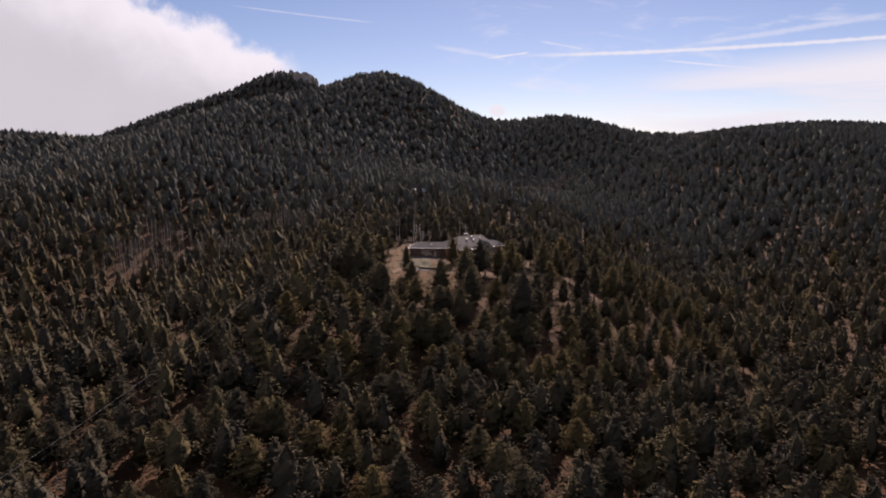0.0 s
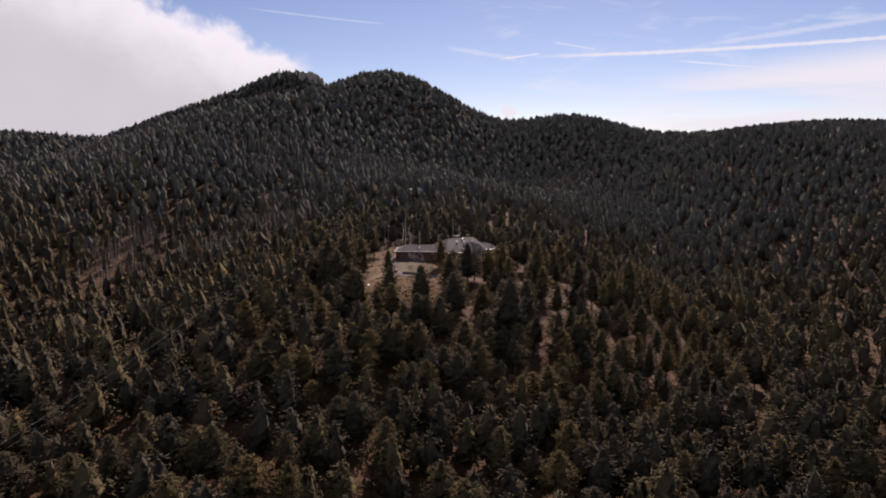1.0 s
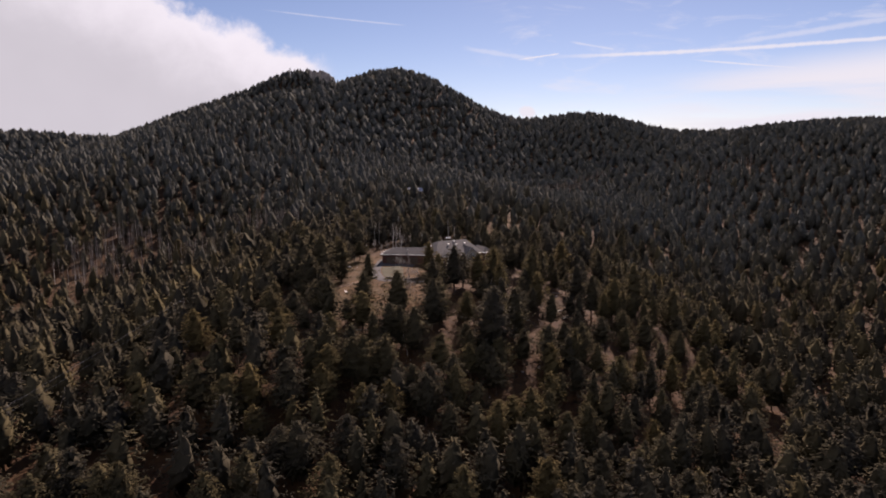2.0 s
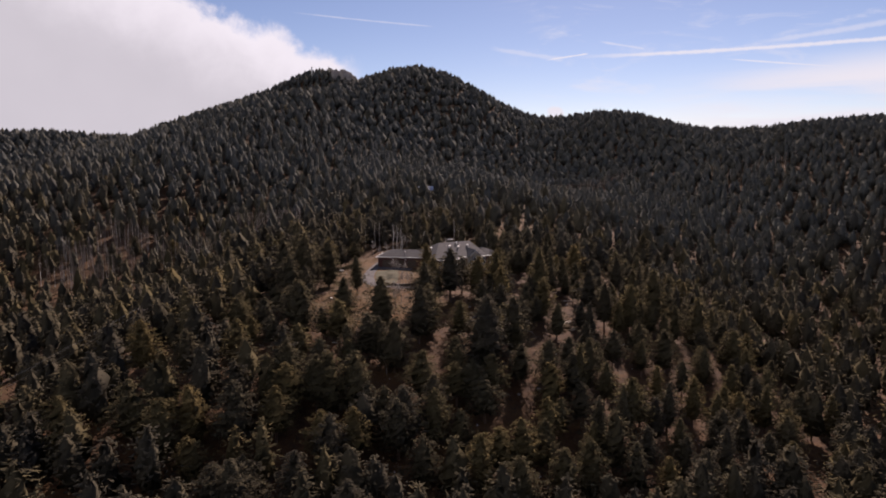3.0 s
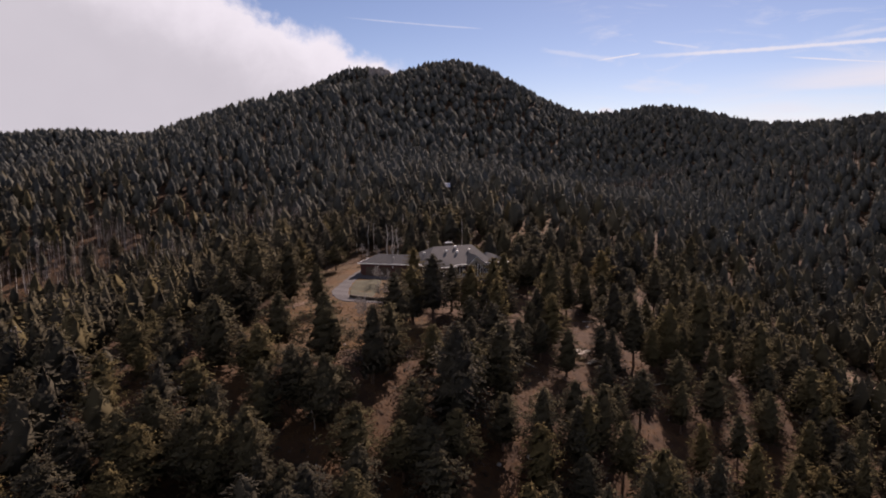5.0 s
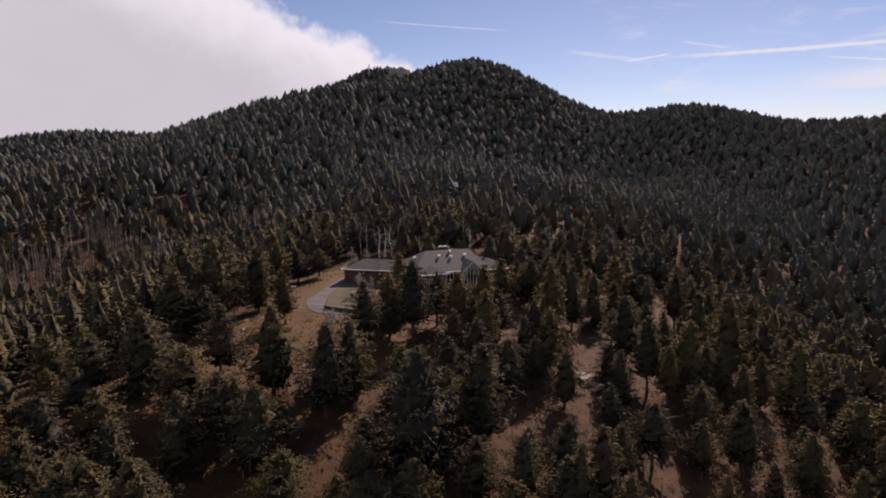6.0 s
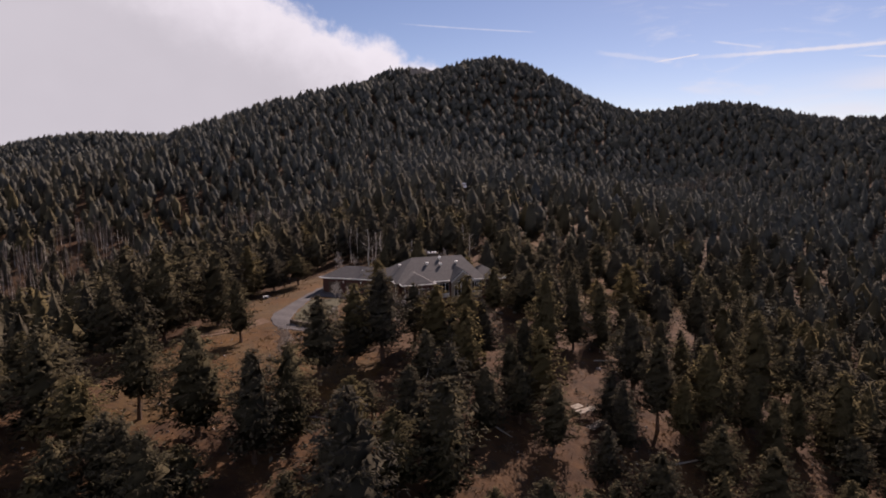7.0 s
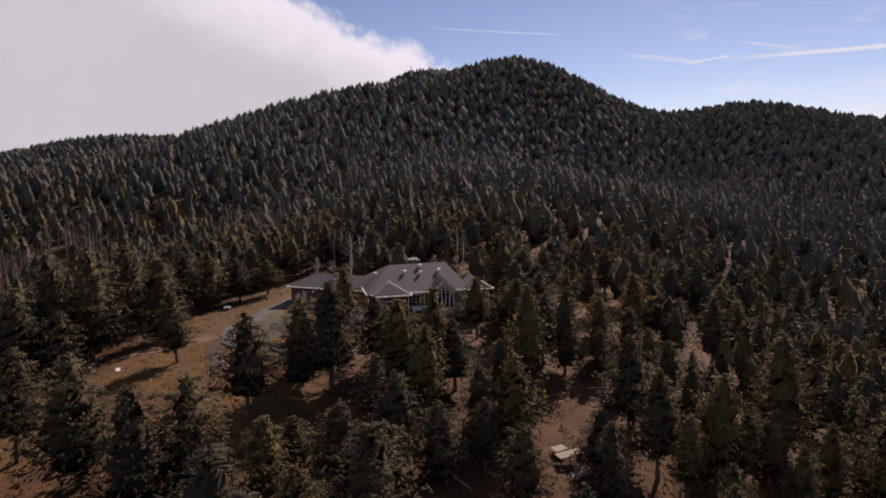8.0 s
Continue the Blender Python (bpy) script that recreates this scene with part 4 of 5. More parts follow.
def stem(v, f, soft, h):
    """Adds a plain three-sided trunk to a crown's triangles."""
    r = 0.02 * h
    ring = [(r * math.cos(a), r * math.sin(a), -0.5) for a in (0, 2.1, 4.2)]
    w = np.concatenate([v, ring, [(0, 0, h * 0.7)]])
    n = len(v)
    soft = np.concatenate([soft, np.array(ring) * (1 / r, 1 / r, 0), [(0, 0, 1)]])
    return w, np.concatenate([f, [(n, n + 1, n + 3), (n + 1, n + 2, n + 3), (n + 2, n, n + 3)]]), soft


def shapes_of(count, seed, sprays, blades, size, core, reach=(2.9, 3.7), even=0.66):
    out = []
    for k in range(count):
        r = np.random.default_rng(seed + k)
        b = r.uniform(0.03, 0.16)
        out.append(stem(*pine_shape(r, PINE_H, b, r.uniform(*reach), sprays, blades, size, core, even), PINE_H))
    return out


mid_shapes = shapes_of(10, 100, 255, 70, 0.88, (6, 5, 0.5), (3.3, 4.3), 0.32)
low_shapes = shapes_of(10, 200, 104, 24, 1.08, (6, 3, 0.5), (3.3, 4.3), 0.42)
foot_shapes = shapes_of(10, 400, 40, 12, 1.2, (6, 3, 0.54), (2.9, 3.7), 0.8)
far_shapes = shapes_of(12, 300, 9, 4, 1.7, (5, 2, 0.72), (2.9, 3.7), 0.8)


def in_view(x, y):
    """The wedge of land that the camera's view sweeps along the flight, with a margin."""
    return ((x > -1.226 * y + 130) | (x > -0.75 * y - 35)) & (x < 0.70 * y + 40 + 45 * (y < 200))


# beside and before the spur
xs, ys = spread_points(-300, 300, 45, 340, 6.8)
box_in = (xs > -60) & (xs < 128) & (ys > 140) & (ys < 330)
keep = in_view(xs, ys) & ~box_in & ~glade(xs, ys) & (~in_aspens(xs, ys) | (rng.random(xs.size) < 0.08)) & apart_from(xs, ys, [p[:2] for p in planned], 3.6)
thin = 0.9 - 0.14 * (patchy(xs, ys, 14) > 0.35)
keep &= rng.random(xs.size) < thin
xs, ys = np.concatenate([xs[keep], [p[0] for p in rest]]), np.concatenate([ys[keep], [p[1] for p in rest]])
hs = 6.5 + 7.0 * rng.beta(2.0, 1.6, xs.size)
d = np.hypot(xs - 25, ys - 90)
near = (d < 128) | ((xs > -75) & (xs < 95) & (ys > 250) & (ys < 345))
forest("pine_wood", xs[near], ys[near], hs[near], mid_shapes, "dense dark green pine wood on the lower slope", 1.22)
forest("pine_wood", xs[~near], ys[~near], hs[~near], low_shapes, "dense dark green pine wood round the spur", 1.22)

# the mountain sides
xs, ys = spread_points(-900, 960, 340, 640, 6.9, 0.46)
keep = in_view(xs, ys) & ~glade(xs, ys) & (~in_aspens(xs, ys) | (rng.random(xs.size) < 0.08)) & (rng.random(xs.size) < 0.97) & (xs > -470) & (xs < 560)
keep &= ~((((xs - 48) / 60) ** 2 + ((ys - 375) / 75) ** 2 < 1) & (rng.random(xs.size) < 0.3))
xs, ys = xs[keep], ys[keep]
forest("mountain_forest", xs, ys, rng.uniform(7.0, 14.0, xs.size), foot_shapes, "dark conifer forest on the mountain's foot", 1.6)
xs, ys = spread_points(-900, 1000, 640, 1330, 7.9, 0.46)
keep = in_view(xs, ys) & (rng.random(xs.size) < 0.985) & (~in_aspens(xs, ys) | (rng.random(xs.size) < 0.08))
zs = land(xs, ys)
keep &= (land(xs, ys - 25) < zs + 3) & (zs > 12) & ((ys < 1060) | (xs < -150))
xs, ys = xs[keep], ys[keep]
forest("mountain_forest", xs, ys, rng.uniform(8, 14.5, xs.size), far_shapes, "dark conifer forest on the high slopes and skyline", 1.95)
xs, ys = spread_points(-150, 190, -110, 62, 6.5)
keep = ~in_view(xs, ys) | (ys < 45)
xs, ys = xs[keep], ys[keep]
forest("pine_wood", xs, ys, rng.uniform(8, 14, xs.size), far_shapes, "pine wood under the start of the flight")


# ---- bare trees ----
def bare_tree(name, seed, h, r, bark, twig, lean, label, category, fork=9, dead=False):
    """A leafless tree: a bent stem, limbs and fine twigs."""
    q = np.random.default_rng(seed)
    tree = new(name)
    tagged(tree, label, category, "bare trees")
    bm = bmesh.new()
    n = 6
    bend = q.normal(0, 0.25, 2)
    pts = [Vector((lean[0] * h * (i / n) + bend[0] * math.sin(i), lean[1] * h * (i / n) + bend[1] * math.sin(i * 1.3), h * i / n - (0.4 if i == 0 else 0))) for i in range(n + 1)]
    tube(bm, pts, [r * (1 - 0.85 * i / n) for i in range(n + 1)], 6)
    part("trunk", bm, bark, tree)
    bm, tw = bmesh.new(), bmesh.new()
    for k in range(fork):
        f = 0.35 + 0.62 * (k + q.random()) / fork
        i = min(int(f * n), n - 1)
        p = pts[i].lerp(pts[i + 1], f * n - i)
        a = k * 2.4 + q.normal(0, 0.4)
        L = h * (0.30 if not dead else 0.16) * (1.25 - f) * q.uniform(0.7, 1.3)
        up = q.uniform(0.5, 1.1) if not dead else q.uniform(-0.2, 0.5)
        d = Vector((math.cos(a), math.sin(a), up)).normalized()
        e = p + d * L
        tube(bm, [p, p + d * L * 0.5 + Vector((0, 0, 0.05 * L)), e], [r * 0.36 * (1.2 - f), r * 0.22 * (1.2 - f), 0.012], 4)
        for j in range(3 if dead else 7):
            s = q.uniform(0.3, 1.0)
            b = p.lerp(e, s)
            t = b + (d * 0.6 + Vector(q.normal(0, 0.55, 3)) + Vector((0, 0, 0.3))).normalized() * L * q.uniform(0.25, 0.55)
            tube(tw, [b, b.lerp(t, 0.5) + Vector((0, 0, 0.04)), t], [0.028, 0.02, 0.008], 3)
    part("branching", bm, bark, tree)
    part("bare_crown", tw, twig, tree, "fine bare twigs")
    return tree


aspens = [bare_tree("aspen_tree", 31 + k, 9.0, 0.17, PALE_BARK, TWIG, (0.02 * k - 0.02, 0.0), "tall bare aspen with a pale trunk behind the house", "tree", 12) for k in range(3)]
for x, y, h in ((-22, 299, 9.5), (-20.5, 300.5, 8.5), (-13.2, 290, 10), (-12.3, 293, 9), (-10.5, 292, 9), (-14, 316, 9), (8, 309, 9.5), (11, 304, 8), (-25, 296, 8), (-1.5, 291, 7.5), (-6, 287, 7), (-9, 281, 7.5), (1, 284, 6.5), (-3, 280, 6)):
    s = h / 9.0
    copy_thing(aspens[int(rng.integers(3))], Matrix.Translation((x, y, at(x, y))) @ Matrix.Rotation(rng.random() * 6.28, 4, "Z") @ Matrix.Diagonal((s * 1.2, s * 1.2, s, 1)))
shrub = bare_tree("bare_shrub", 41, 3.6, 0.045, DEAD, DEAD, (0.05, 0.02), "leafless pale shrub beside the lawn", "shrub", 26)
for x, y, h in ((13.0, 237.2, 5.4), (11.6, 238.6, 4.0), (-1.5, 236.0, 4.4), (-0.6, 238.4, 3.6), (-1.3, 220.8, 5.5), (-8.2, 256.6, 3.6), (-5.4, 251.2, 4.6), (-3.2, 250.0, 4.2), (-6.6, 252.6, 3.8), (8.2, 246.8, 4.6), (7.0, 245.4, 3.8), (0.6, 235.9, 4.6), (-16.3, 277.7, 4.2), (-9.1, 294.7, 5.0), (-7, 298, 4.4), (-11.5, 297, 4.8), (10.2, 247.0, 4.0), (0.2, 219.6, 6.4), (-0.8, 218.2, 4.6), (12.5, 248.0, 3.6), (38.0, 276, 4.0), (33.5, 281, 4.0), (-4.5, 290.5, 5.2), (-2.0, 293.0, 4.8), (2.5, 291.0, 5.0), (5.5, 296.0, 4.6), (-14.5, 283.0, 4.6), (-20.0, 285.5, 4.8)):
    s = h / 3.6
    copy_thing(shrub, Matrix.Translation((x, y, at(x, y))) @ Matrix.Rotation(rng.random() * 6.28, 4, "Z") @ Matrix.Diagonal((s, s, s, 1)))
snag = bare_tree("dead_snag", 51, 7.0, 0.12, DEAD, DEAD, (0.28, 0.04), "leaning grey dead snag with broken branches", "dead tree", 7, dead=True)
for x, y, h, a in ((22.7, 224.3, 7.0, 0.2), (22.4, 215.6, 4.5, 1.1), (3.5, 179.5, 6.0, 2.2), (-62, 150, 7, 0.4), (48, 256, 6, 1.9), (88, 262, 7, 0.2), (60, 250, 5, 4)):
    s = h / 7.0
    copy_thing(snag, Matrix.Translation((x, y, at(x, y))) @ Matrix.Rotation(a, 4, "Z") @ Matrix.Diagonal((s, s, s, 1)))
for t in (*aspens, shrub, snag):
    for o in (*t.children_recursive, t):
        bpy.data.objects.remove(o)


def grove(name, x, y, h, label):
    """Leafless aspens, many together: thin pale stems under a haze of twigs."""
    sv, tv = [], []
    z = height(x, y)
    for i in range(len(x)):
        o = np.array((x[i], y[i], z[i]))
        H, lean = h[i], rng.normal(0, 0.04, 2)
        top = o + (lean[0] * H, lean[1] * H, H)
        a = rng.random() * 6.28
        for k in range(3):
            sv += [o + (0.15 * math.cos(a + k * 2.1), 0.15 * math.sin(a + k * 2.1), -0.3), o + (0.15 * math.cos(a + k * 2.1 + 2.1), 0.15 * math.sin(a + k * 2.1 + 2.1), -0.3), top]
        for k in range(28):
            f = rng.uniform(0.35, 1.0)
            b = o + (top - o) * f
            d = rng.normal(0, 1, 3) * (1, 1, 0.3) + (0, 0, 0.9)
            d *= H * 0.2 * (1.25 - f) / np.linalg.norm(d) * rng.uniform(0.7, 1.5)
            w = np.cross(d, rng.normal(0, 1, 3))
            w *= 0.08 / (np.linalg.norm(w) + 1e-9)
            tv += [b + w, b - w, b + d]
    v = np.array(sv + tv)
    f = np.arange(len(v)).reshape(-1, 3)
    me = mesh_from(name, v, f, [PALE_BARK, TWIG])
    me.polygons.foreach_set("material_index", np.concatenate([np.repeat(rng.random(len(sv) // 9) < 0.55, 3), np.ones(len(tv) // 3)]).astype(np.int32))
    return tagged(new(name, me), label, "grove", kind="stuff")


xs, ys = spread_points(-190, 270, 240, 730, 2.8)
keep = in_aspens(xs, ys) & (rng.random(xs.size) < 0.85)
xs, ys = xs[keep], ys[keep]
grove("aspen_grove", xs, ys, rng.uniform(8.5, 12.5, xs.size), "grey-brown leafless aspens with pale stems among the pines")

# ---- the wood yard among the pines ----
def on_ground(x, y, turn=0.0, up=0.0):
    return Matrix.Translation((x, y, at(x, y) + up)) @ Matrix.Rotation(radians(turn), 4, "Z")


lean_to = new("lean_to_shelter")
lean_to.matrix_world = on_ground(44.3, 224.8, 44) @ Matrix.Scale(0.92, 4)
tagged(lean_to, "low lean-to shelter roofed with pale boards", "shelter")
for u in (-1.7, 1.6):
    part("post", boxed(u, u + 0.12, -0.9, -0.78, -0.4, 0.93), DARK, lean_to)
    part("post", boxed(u, u + 0.12, 0.9, 1.02, -0.4, 1.10), DARK, lean_to)
for k in range(5):
    bm = boxed(-1.95, 1.85, -1.05 + k * 0.26, -1.05 + k * 0.26 + 0.245, 0, 0.035)
    b = part("board", bm, PLANK, lean_to)
    b.matrix_basis = pose(0, 0, 1.02 + 0.02 * (k % 2), 5, 0, 0)
for k in range(5):
    bm = boxed(-1.5, 0.5, 0.5 + k * 0.26, 0.5 + k * 0.26 + 0.245, 0, 0.035)
    b = part("board", bm, PLANK, lean_to)
    b.matrix_basis = pose(0.1, 0.1, 1.08 + 0.02 * (k % 2), 4, 0, 3)
pile = new("plank_pile")
pile.matrix_world = on_ground(45.9, 223.3, 50)
tagged(pile, "loose pile of weathered grey planks on bare earth", "planks")
for k in range(14):
    bm = boxed(-1.9 + 0.3 * rng.random(), 1.6 + 0.4 * rng.random(), -0.11, 0.11, 0, 0.05)
    b = part("plank", bm, PLANK if k % 3 else DARK, pile)
    b.matrix_basis = pose(rng.uniform(-0.3, 0.4), -0.9 + 0.22 * (k % 8), 0.04 + 0.07 * (k // 8) + 0.05, rng.uniform(-3, 3), rng.uniform(-4, 4), rng.uniform(-16, 16))

board = new("propped_board")
board.matrix_world = on_ground(-19.0, 221.8, 35) @ Matrix.Scale(0.75, 4)
tagged(board, "pale sheet of board propped on the dry meadow", "board")
b = part("panel", boxed(-0.4, 0.4, -0.02, 0.02, 0, 1.2), WHITE, board)
b.matrix_basis = pose(0, 0, 0.12, -74, 0, 0)
part("prop", boxed(-0.05, 0.05, 0.8, 0.9, -0.1, 0.3), DARK, board)

cart = new("garden_cart")
cart.matrix_world = on_ground(-24.6, 256.2, 30) @ Matrix.Scale(0.75, 4)
tagged(cart, "small pale two-wheeled cart beside the meadow trees", "cart")
bm = bmesh.new()
box(bm, -0.8, 0.8, -0.5, 0.5, 0.42, 0.48), box(bm, -0.8, 0.8, -0.5, -0.46, 0.48, 0.85), box(bm, -0.8, 0.8, 0.46, 0.5, 0.48, 0.85), box(bm, -0.8, -0.76, -0.46, 0.46, 0.48, 0.85), box(bm, 0.76, 0.8, -0.46, 0.46, 0.48, 0.85)
part("tray", bm, WHITE, cart)
for s in (-1, 1):
    bm = bmesh.new()
    tube(bm, [(0, s * 0.54, 0.3), (0, s * 0.66, 0.3)], [0.3, 0.3], 14)
    part("wheel", bm, DARK, cart)
bm = bmesh.new()
tube(bm, [(0.8, 0, 0.45), (1.5, 0, 0.3), (1.9, 0, 0.05)], [0.03, 0.03, 0.03], 6)
part("drawbar", bm, METAL, cart)

# yard light behind the house
light_pole = new("yard_light_pole")
light_pole.matrix_world = on_ground(-4.6, 322)
tagged(light_pole, "tall pale pole with a short lamp arm behind the house", "lamp post")
bm = bmesh.new()
tube(bm, [(0, 0, -0.5), (0, 0, 4), (0, 0, 7.8)], [0.11, 0.09, 0.07], 8)
part("pole", bm, METAL, light_pole)
bm = bmesh.new()
tube(bm, [(0, 0, 7.7), (0.7, 0, 7.85), (1.2, 0, 7.8)], [0.04, 0.04, 0.04], 6)
arm = part("arm", bm, METAL, light_pole)
part("lamp_head", boxed(0.95, 1.5, -0.12, 0.12, 7.68, 7.78), METAL, arm)


# ---- cabins, cars and the power line ----
def cabin(x, y, turn, w, d, h, wall, roof_mat, label):
    c = new("cabin")
    c.matrix_world = on_ground(x, y, turn)
    tagged(c, label, "cabin", "cabins up the slope")
    part("wall", boxed(-w / 2, w / 2, -d / 2, d / 2, -1.5, h), wall, c)
    bm = bmesh.new()
    top = h + d * 0.28
    for s in (-1, 1):
        for z in (0, 0.1):
            sheet(bm, [(-w / 2 - 0.4, 0, top + z), (w / 2 + 0.4, 0, top + z), (w / 2 + 0.4, s * (d / 2 + 0.4), h - 0.15 + z), (-w / 2 - 0.4, s * (d / 2 + 0.4), h - 0.15 + z)])
        for e in (-w / 2 - 0.4, w / 2 + 0.4):
            sheet(bm, [(e, 0, top), (e, 0, top + 0.1), (e, s * (d / 2 + 0.4), h - 0.05), (e, s * (d / 2 + 0.4), h - 0.15)])
    for e in (-w / 2, w / 2):
        sheet(bm, [(e, -d / 2, h), (e, d / 2, h), (e, 0, top)])
    part("roof", bm, roof_mat, c)
    for u in (-w * 0.28, w * 0.18):
        window(c, u, u + 1.1, 0.9, 2.1, -d / 2 - 0.03, panes=2)
    part("door", boxed(w * 0.36, w * 0.36 + 0.9, -d / 2 - 0.06, -d / 2 - 0.004, 0, 2.05), DARK, c)
    return c


cabin(-16.5, 429.5, 8, 9, 6.5, 2.8, DARK, METAL, "far dark cabin with a bright metal roof in the forest")
cabin(-33.5, 431, -12, 6, 5, 2.5, DARK, METAL, "small far cabin with a bright metal roof")


def car(x, y, turn, paint, label):
    c = new("parked_car")
    c.matrix_world = on_ground(x, y, turn)
    tagged(c, label, "car", "parked cars")
    bm = bmesh.new()
    prof = [(-2.2, 0.35), (-2.25, 0.75), (-1.3, 0.95), (-0.7, 1.45), (0.9, 1.48), (1.6, 1.0), (2.2, 0.9), (2.25, 0.4)]
    for s in (-0.85, 0.85):
        sheet(bm, [(u, s, z) for u, z in (prof if s < 0 else prof[::-1])])
    for p, q in zip(prof, prof[1:] + prof[:1]):
        sheet(bm, [(p[0], 0.85, p[1]), (q[0], 0.85, q[1]), (q[0], -0.85, q[1]), (p[0], -0.85, p[1])])
    bmesh.ops.remove_doubles(bm, verts=bm.verts, dist=0.001)
    bmesh.ops.recalc_face_normals(bm, faces=bm.faces)
    part("body", bm, paint, c)
    for u in (-1.4, 1.4):
        for s in (-0.86, 0.86):
            bm = bmesh.new()
            tube(bm, [(u, s - 0.1, 0.33), (u, s + 0.1, 0.33)], [0.33, 0.33], 12)
            part("wheel", bm, DARK, c)
    bm = boxed(-0.75, 0.95, -0.87, 0.87, 1.02, 1.34)
    part("side_window", bm, GLASS, c)
    return c


car(66, 391, 35, WHITE, "white car parked among the far pines")
car(44, 388.5, -30, WHITE, "white car parked beside the far glade")
car(59.5, 379, 80, METAL, "silver car parked under the far pines")

POLES = [(-69.5, 88.0), (-53.0, 188.0)]
tops = []
for x, y in POLES:
    u = new("utility_pole")
    u.matrix_world = on_ground(x, y)
    tagged(u, "weathered wooden utility pole carrying three cables", "utility pole", "utility poles")
    bm = bmesh.new()
    tube(bm, [(0, 0, -0.8), (0, 0, 5), (0, 0, 10.2)], [0.17, 0.15, 0.11], 8)
    part("pole", bm, DARK, u)
    part("crossarm", boxed(-1.1, 1.1, -0.07, 0.07, 9.3, 9.44), DARK, u)
    for s in (-1.0, 0.0, 1.0):
        bm = bmesh.new()
        z = 9.44 if s else 10.2
        tube(bm, [(s, 0, z), (s, 0, z + 0.16)], [0.05, 0.04], 6)
        part("insulator", bm, WHITE, u)
    tops.append([(x + s, y, at(x, y) + (9.6 if s else 10.36)) for s in (-1.0, 0.0, 1.0)])
ends = [[(-86 + s, -10, 12.0) for s in (-1, 0, 1)]] + tops + [[(-30 + s, 300, at(-30, 300) + 9.5) for s in (-1, 0, 1)]]
for k in range(3):
    bm = bmesh.new()
    for a, b in zip(ends, ends[1:-1]):
        p, q = Vector(a[k]), Vector(b[k])
        line = [p.lerp(q, f) - Vector((0, 0, 1.6 * 4 * f * (1 - f))) for f in np.linspace(0, 1, 17)]
        tube(bm, line, [0.016] * 17, 4)
    tagged(part("power_cable", bm, WIRE, None), "thin sagging aluminium power cable over the pines", "cable", "power cables")

# ---- the crag and mast on the far summit ----
crag_rng = np.random.default_rng(77)
bm = bmesh.new()
for k in range(26):
    cx, cy = crag_rng.uniform(-268, -231), crag_rng.uniform(1172, 1200)
    w = crag_rng.uniform(4, 9)
    ztop = 190 - max(0, (cx + 246)) * 0.35 + crag_rng.normal(0, 1.6)
    n = 7
    ang = np.sort(crag_rng.uniform(0, 6.28, n))
    rings = []
    for z, f in ((ztop - 42, 1.35), (ztop - 22, 1.15), (ztop - 6, 1.02), (ztop, 0.7)):
        rings.append([bm.verts.new((cx + math.cos(a) * w * f * crag_rng.uniform(0.8, 1.15), cy + math.sin(a) * w * f * crag_rng.uniform(0.8, 1.15), z + crag_rng.normal(0, 0.8))) for a in ang])
    for r0, r1 in zip(rings, rings[1:]):
        for i in range(n):
            bm.faces.new((r0[i], r0[(i + 1) % n], r1[(i + 1) % n], r1[i]))
    bm.faces.new(rings[-1])
tagged(part("rock_crag", bm, ROCK, None), "bare granite crag on the far summit", "rock")

mast = new("radio_mast")
mast.matrix_world = Matrix.Translation((-299, 1172, float(land(-299, 1172))))
tagged(mast, "slim lattice radio mast on the summit ridge", "mast")
MAST_H = 196.5 - float(land(-299, 1172))
for k in range(3):
    a = k * 2.094
    bm = bmesh.new()
    tube(bm, [(1.6 * math.cos(a), 1.6 * math.sin(a), -1), (0.4 * math.cos(a), 0.4 * math.sin(a), MAST_H)], [0.16, 0.12], 5)
    part("leg", bm, METAL, mast)
for j in range(7):
    z = MAST_H * (j + 1) / 7.5
    r = 1.6 - 1.2 * z / MAST_H
    bm = bmesh.new()
    for k in range(3):
        a, b = k * 2.094, (k + 1) * 2.094
        tube(bm, [(r * math.cos(a), r * math.sin(a), z), (r * math.cos(b), r * math.sin(b), z)], [0.09, 0.09], 4)
        tube(bm, [(r * math.cos(a), r * math.sin(a), z), (r * math.cos(b), r * math.sin(b), z + MAST_H / 7.5)], [0.07, 0.07], 4)
    part("brace", bm, METAL, mast)
for z, s in ((MAST_H - 1.5, 1.4), (MAST_H * 0.75, 1.2)):
    bm = bmesh.new()
    tube(bm, [(0, -0.9, z), (0, -0.4, z), (0, -0.3, z)], [s, s * 0.9, 0.2], 12)
    part("dish", bm, WHITE, mast)

# ---- stones, fallen logs, grass ----
def boulder(seed, size):
    q = np.random.default_rng(seed)
    bm = bmesh.new()
    bmesh.ops.create_icosphere(bm, subdivisions=2, radius=size)
    for v in bm.verts:
        v.co *= 1 + 0.22 * noise.noise(v.co * 1.4 / size + Vector((seed, 0, 0))) + q.normal(0, 0.03)
        v.co.z *= 0.65
    return bm


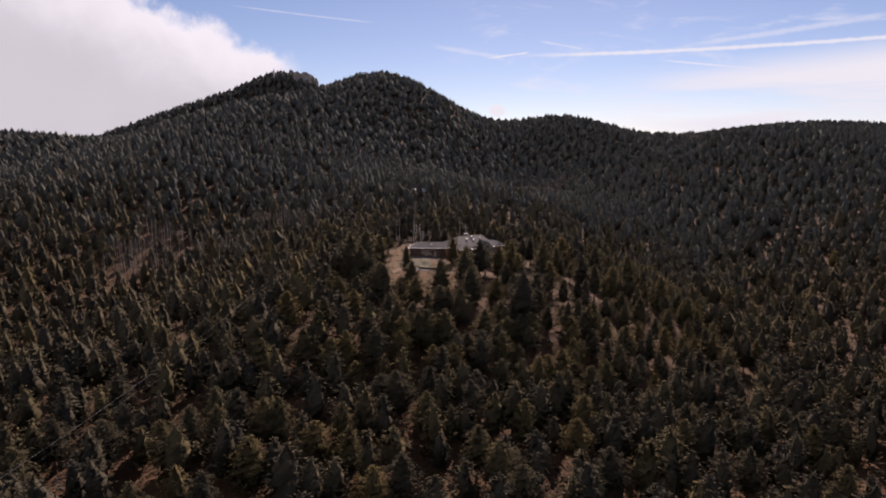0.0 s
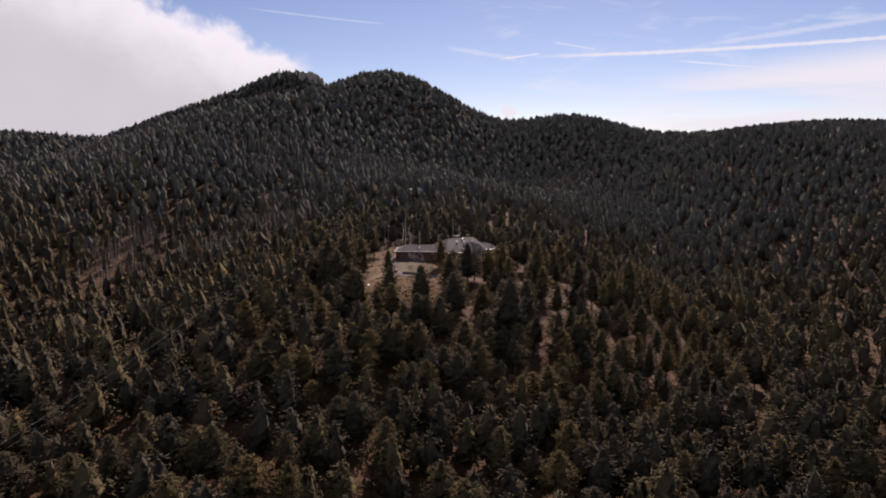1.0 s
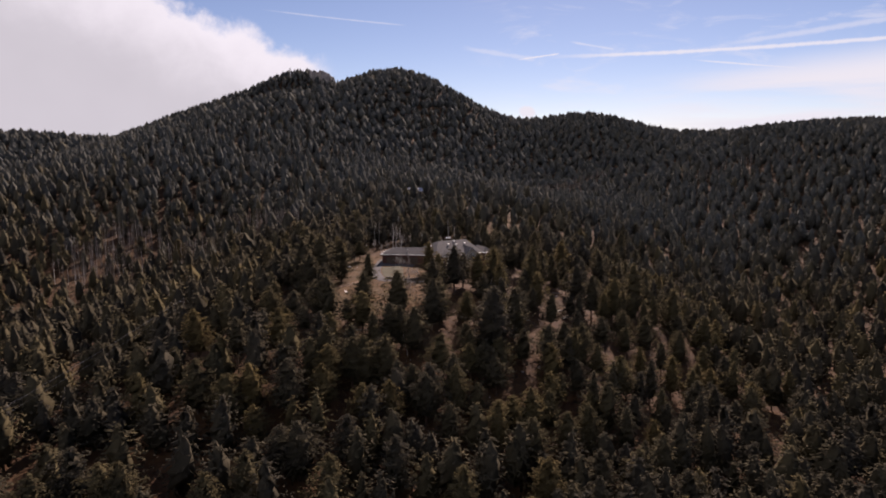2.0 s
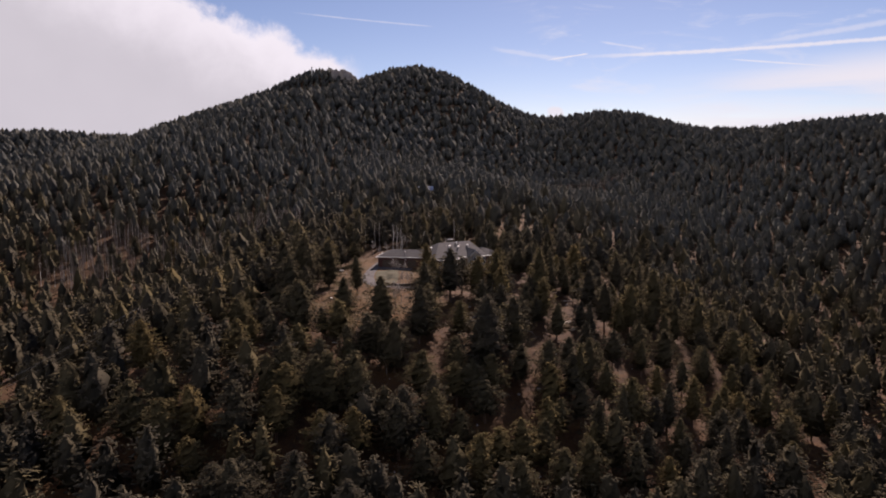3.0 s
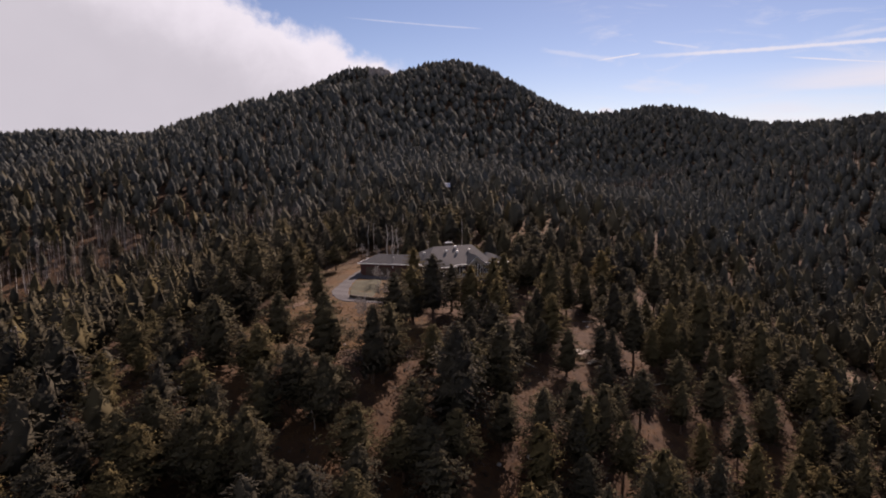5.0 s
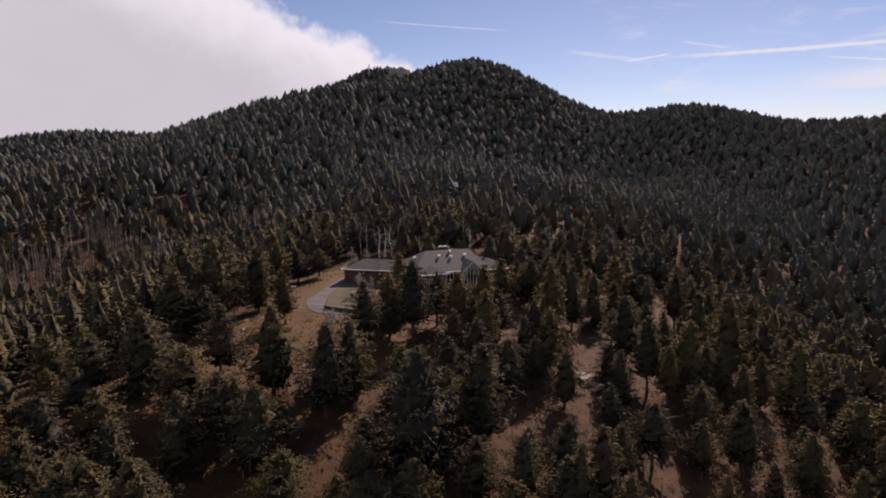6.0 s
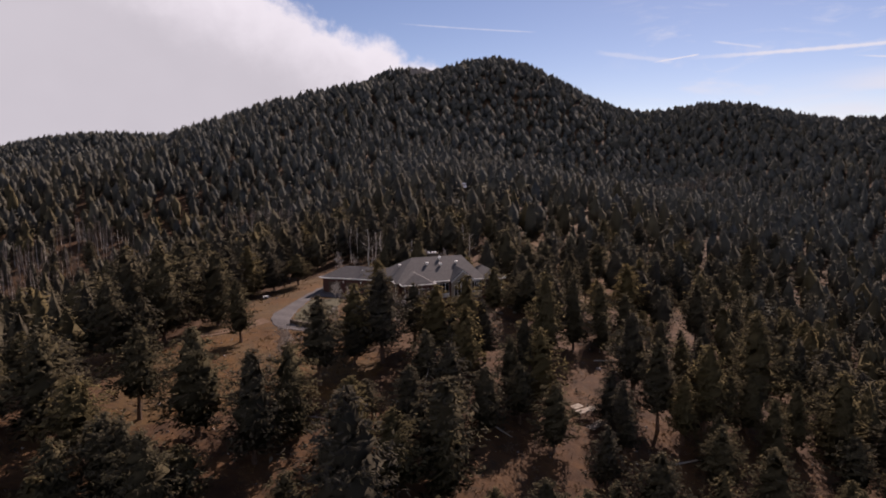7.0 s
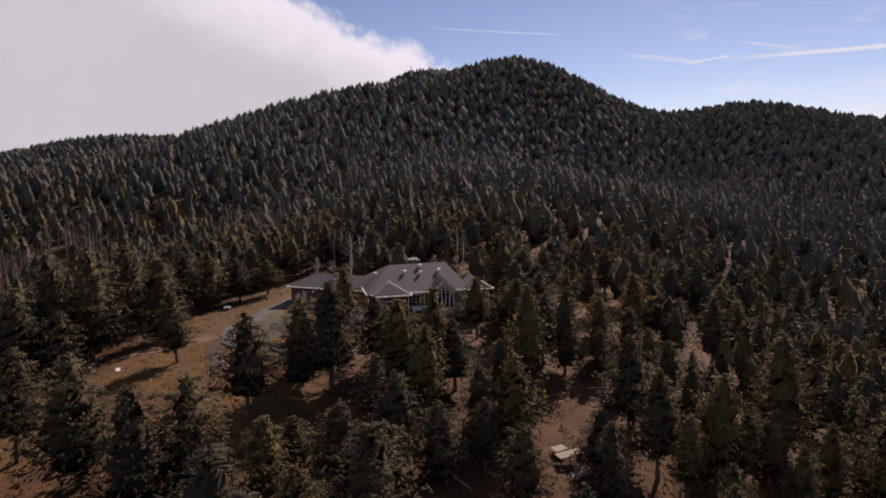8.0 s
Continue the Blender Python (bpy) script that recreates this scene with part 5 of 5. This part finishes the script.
for k, (x, y, s) in enumerate(((46.2, 242.5, 0.5), (30.5, 181, 0.4), (34.8, 184.2, 0.55), (-1, 208, 0.35), (18.5, 222.5, 0.4), (44.5, 268.5, 0.7), (47.5, 264, 0.6), (72.5, 213, 0.8), (74, 208, 0.6), (71.8, 206, 0.7), (27.5, 265, 0.6), (29, 262.5, 0.5), (26.6, 259.8, 0.45))):
    ob = part("boulder", boulder(k + 3, s), ROCK, None)
    ob.matrix_basis = on_ground(x, y, k * 47, 0.1 * s)
    tagged(ob, "weathered grey boulder half sunk in dry ground", "boulder", "boulders")
for x, y, a, L in ((20.5, 216, 60, 6), (33, 214, -20, 5), (47, 247, 30, 4), (25, 186, 80, 6), (10, 205, 15, 5), (59, 222, 40, 6), (38, 231, 100, 5), (-8, 190, 10, 5), (72, 262, 30, 6), (78, 243, 75, 5)):
    bm = bmesh.new()
    tube(bm, [(-L / 2, 0, 0.14), (0, 0.1, 0.15), (L / 2, 0, 0.1)], [0.15, 0.12, 0.06], 7)
    for s in (-0.2, 0.15, 0.3):
        tube(bm, [(L * s, 0, 0.15), (L * s + 0.3, 0.5 * (1 if s > 0 else -1), 0.45)], [0.03, 0.012], 4)
    slope = math.degrees(math.atan2(at(x + math.cos(radians(a)), y + math.sin(radians(a))) - at(x - math.cos(radians(a)), y - math.sin(radians(a))), 2))
    ob = part("fallen_log", bm, DEAD, None)
    ob.matrix_basis = on_ground(x, y, a, 0.02) @ Matrix.Rotation(radians(-slope), 4, "Y")
    tagged(ob, "bleached fallen pine log with branch stubs", "log", "fallen logs")

# low scrub under the pines: twigs and dark sprigs
n = 4200
x, y = rng.uniform(-45, 110, n), rng.uniform(140, 300, n)
keep = (patchy(x + 13, y, 7) > -0.1) & ~inside(x, y, [(-26, 275), (-24, 222), (-8, 215), (5, 222), (6, 240), (26, 262), (20, 285)])
x, y = x[keep], y[keep]
v, kind = [], []
for px, py, pz in zip(x, y, height(x, y)):
    H, dark = rng.uniform(0.25, 0.95), rng.random() < 0.45
    for k in range(12):
        d = rng.normal(0, 1, 3) * (0.7, 0.7, 0.3) + (0, 0, 0.8)
        d *= H * rng.uniform(0.6, 1.2) / np.linalg.norm(d)
        w = np.cross(d, rng.normal(0, 1, 3))
        w *= (0.16 if dark else 0.05) * H / (np.linalg.norm(w) + 1e-9)
        o = np.array((px + rng.normal(0, 0.25 * H), py + rng.normal(0, 0.25 * H), pz - 0.04))
        v += [o + w * 0.4, o - w * 0.4, o + d * 0.6 + w, o + d * 0.6 - w, o + d * 0.6 + w, o + d]
        v[-3:] = [o + d * 0.6 - w, o + d * 0.6 + w, o + d]
        kind += [int(dark)] * 2
me = soften(mesh_from("scrub", v, np.arange(len(v)).reshape(-1, 3), [TWIG, NEEDLES_FAR]), np.tile((0, 0, 1), (len(v), 1)))
me.polygons.foreach_set("material_index", np.array(kind, np.int32))
tagged(new("scrub", me), "low leafless scrub and small green sprigs under the pines", "scrub", kind="stuff")
n = 17000
x, y = rng.uniform(-45, 100, n), rng.uniform(150, 300, n)
keep = (patchy(x, y, 5) + 0.8 * glade(x, y) > 0.15) & ~inside(x, y, [(-19, 270), (-19, 236), (-8, 232), (6, 234), (6, 240), (26, 262), (20, 285), (-14, 275)])
x, y = x[keep], y[keep]
v = []
for px, py, pz in zip(x, y, height(x, y)):
    H = rng.uniform(0.12, 0.38)
    for k in range(4):
        a = rng.random() * 6.28
        o = np.array((px + rng.normal(0, 0.18), py + rng.normal(0, 0.18), pz - 0.05))
        v += [o + (0.07 * math.cos(a), 0.07 * math.sin(a), 0), o - (0.07 * math.cos(a), 0.07 * math.sin(a), 0), o + (rng.normal(0, 0.15), rng.normal(0, 0.15), H)]
tagged(new("dry_grass", mesh_from("dry_grass", v, np.arange(len(v)).reshape(-1, 3), [GRASS])), "tufts of dry golden grass on the open ground", "grass", kind="stuff")
n = 1600
x, y = rng.uniform(-40, 100, n), rng.uniform(150, 300, n)
keep = ~inside(x, y, [(-19, 270), (-19, 236), (-8, 232), (6, 234), (26, 262), (20, 285), (-14, 275)]) & (patchy(x + 40, y, 9) > 0.0)
bm = bmesh.new()
for px, py in zip(x[keep], y[keep]):
    s = 0.08 + 0.3 * rng.random() ** 3
    pz = at(px, py)
    tip = bm.verts.new((px + rng.normal(0, s * 0.3), py + rng.normal(0, s * 0.3), pz + s * 0.7))
    ring = [bm.verts.new((px + s * math.cos(a) * rng.uniform(0.7, 1.2), py + s * math.sin(a) * rng.uniform(0.7, 1.2), pz - 0.05)) for a in (0, 1.26, 2.5, 3.8, 5.0)]
    for k in range(5):
        bm.faces.new((ring[k], ring[(k + 1) % 5], tip))
stones = part("scattered_stones", bm, ROCK, None)
tagged(stones, "loose grey stones scattered over the slope", "stones", kind="stuff")
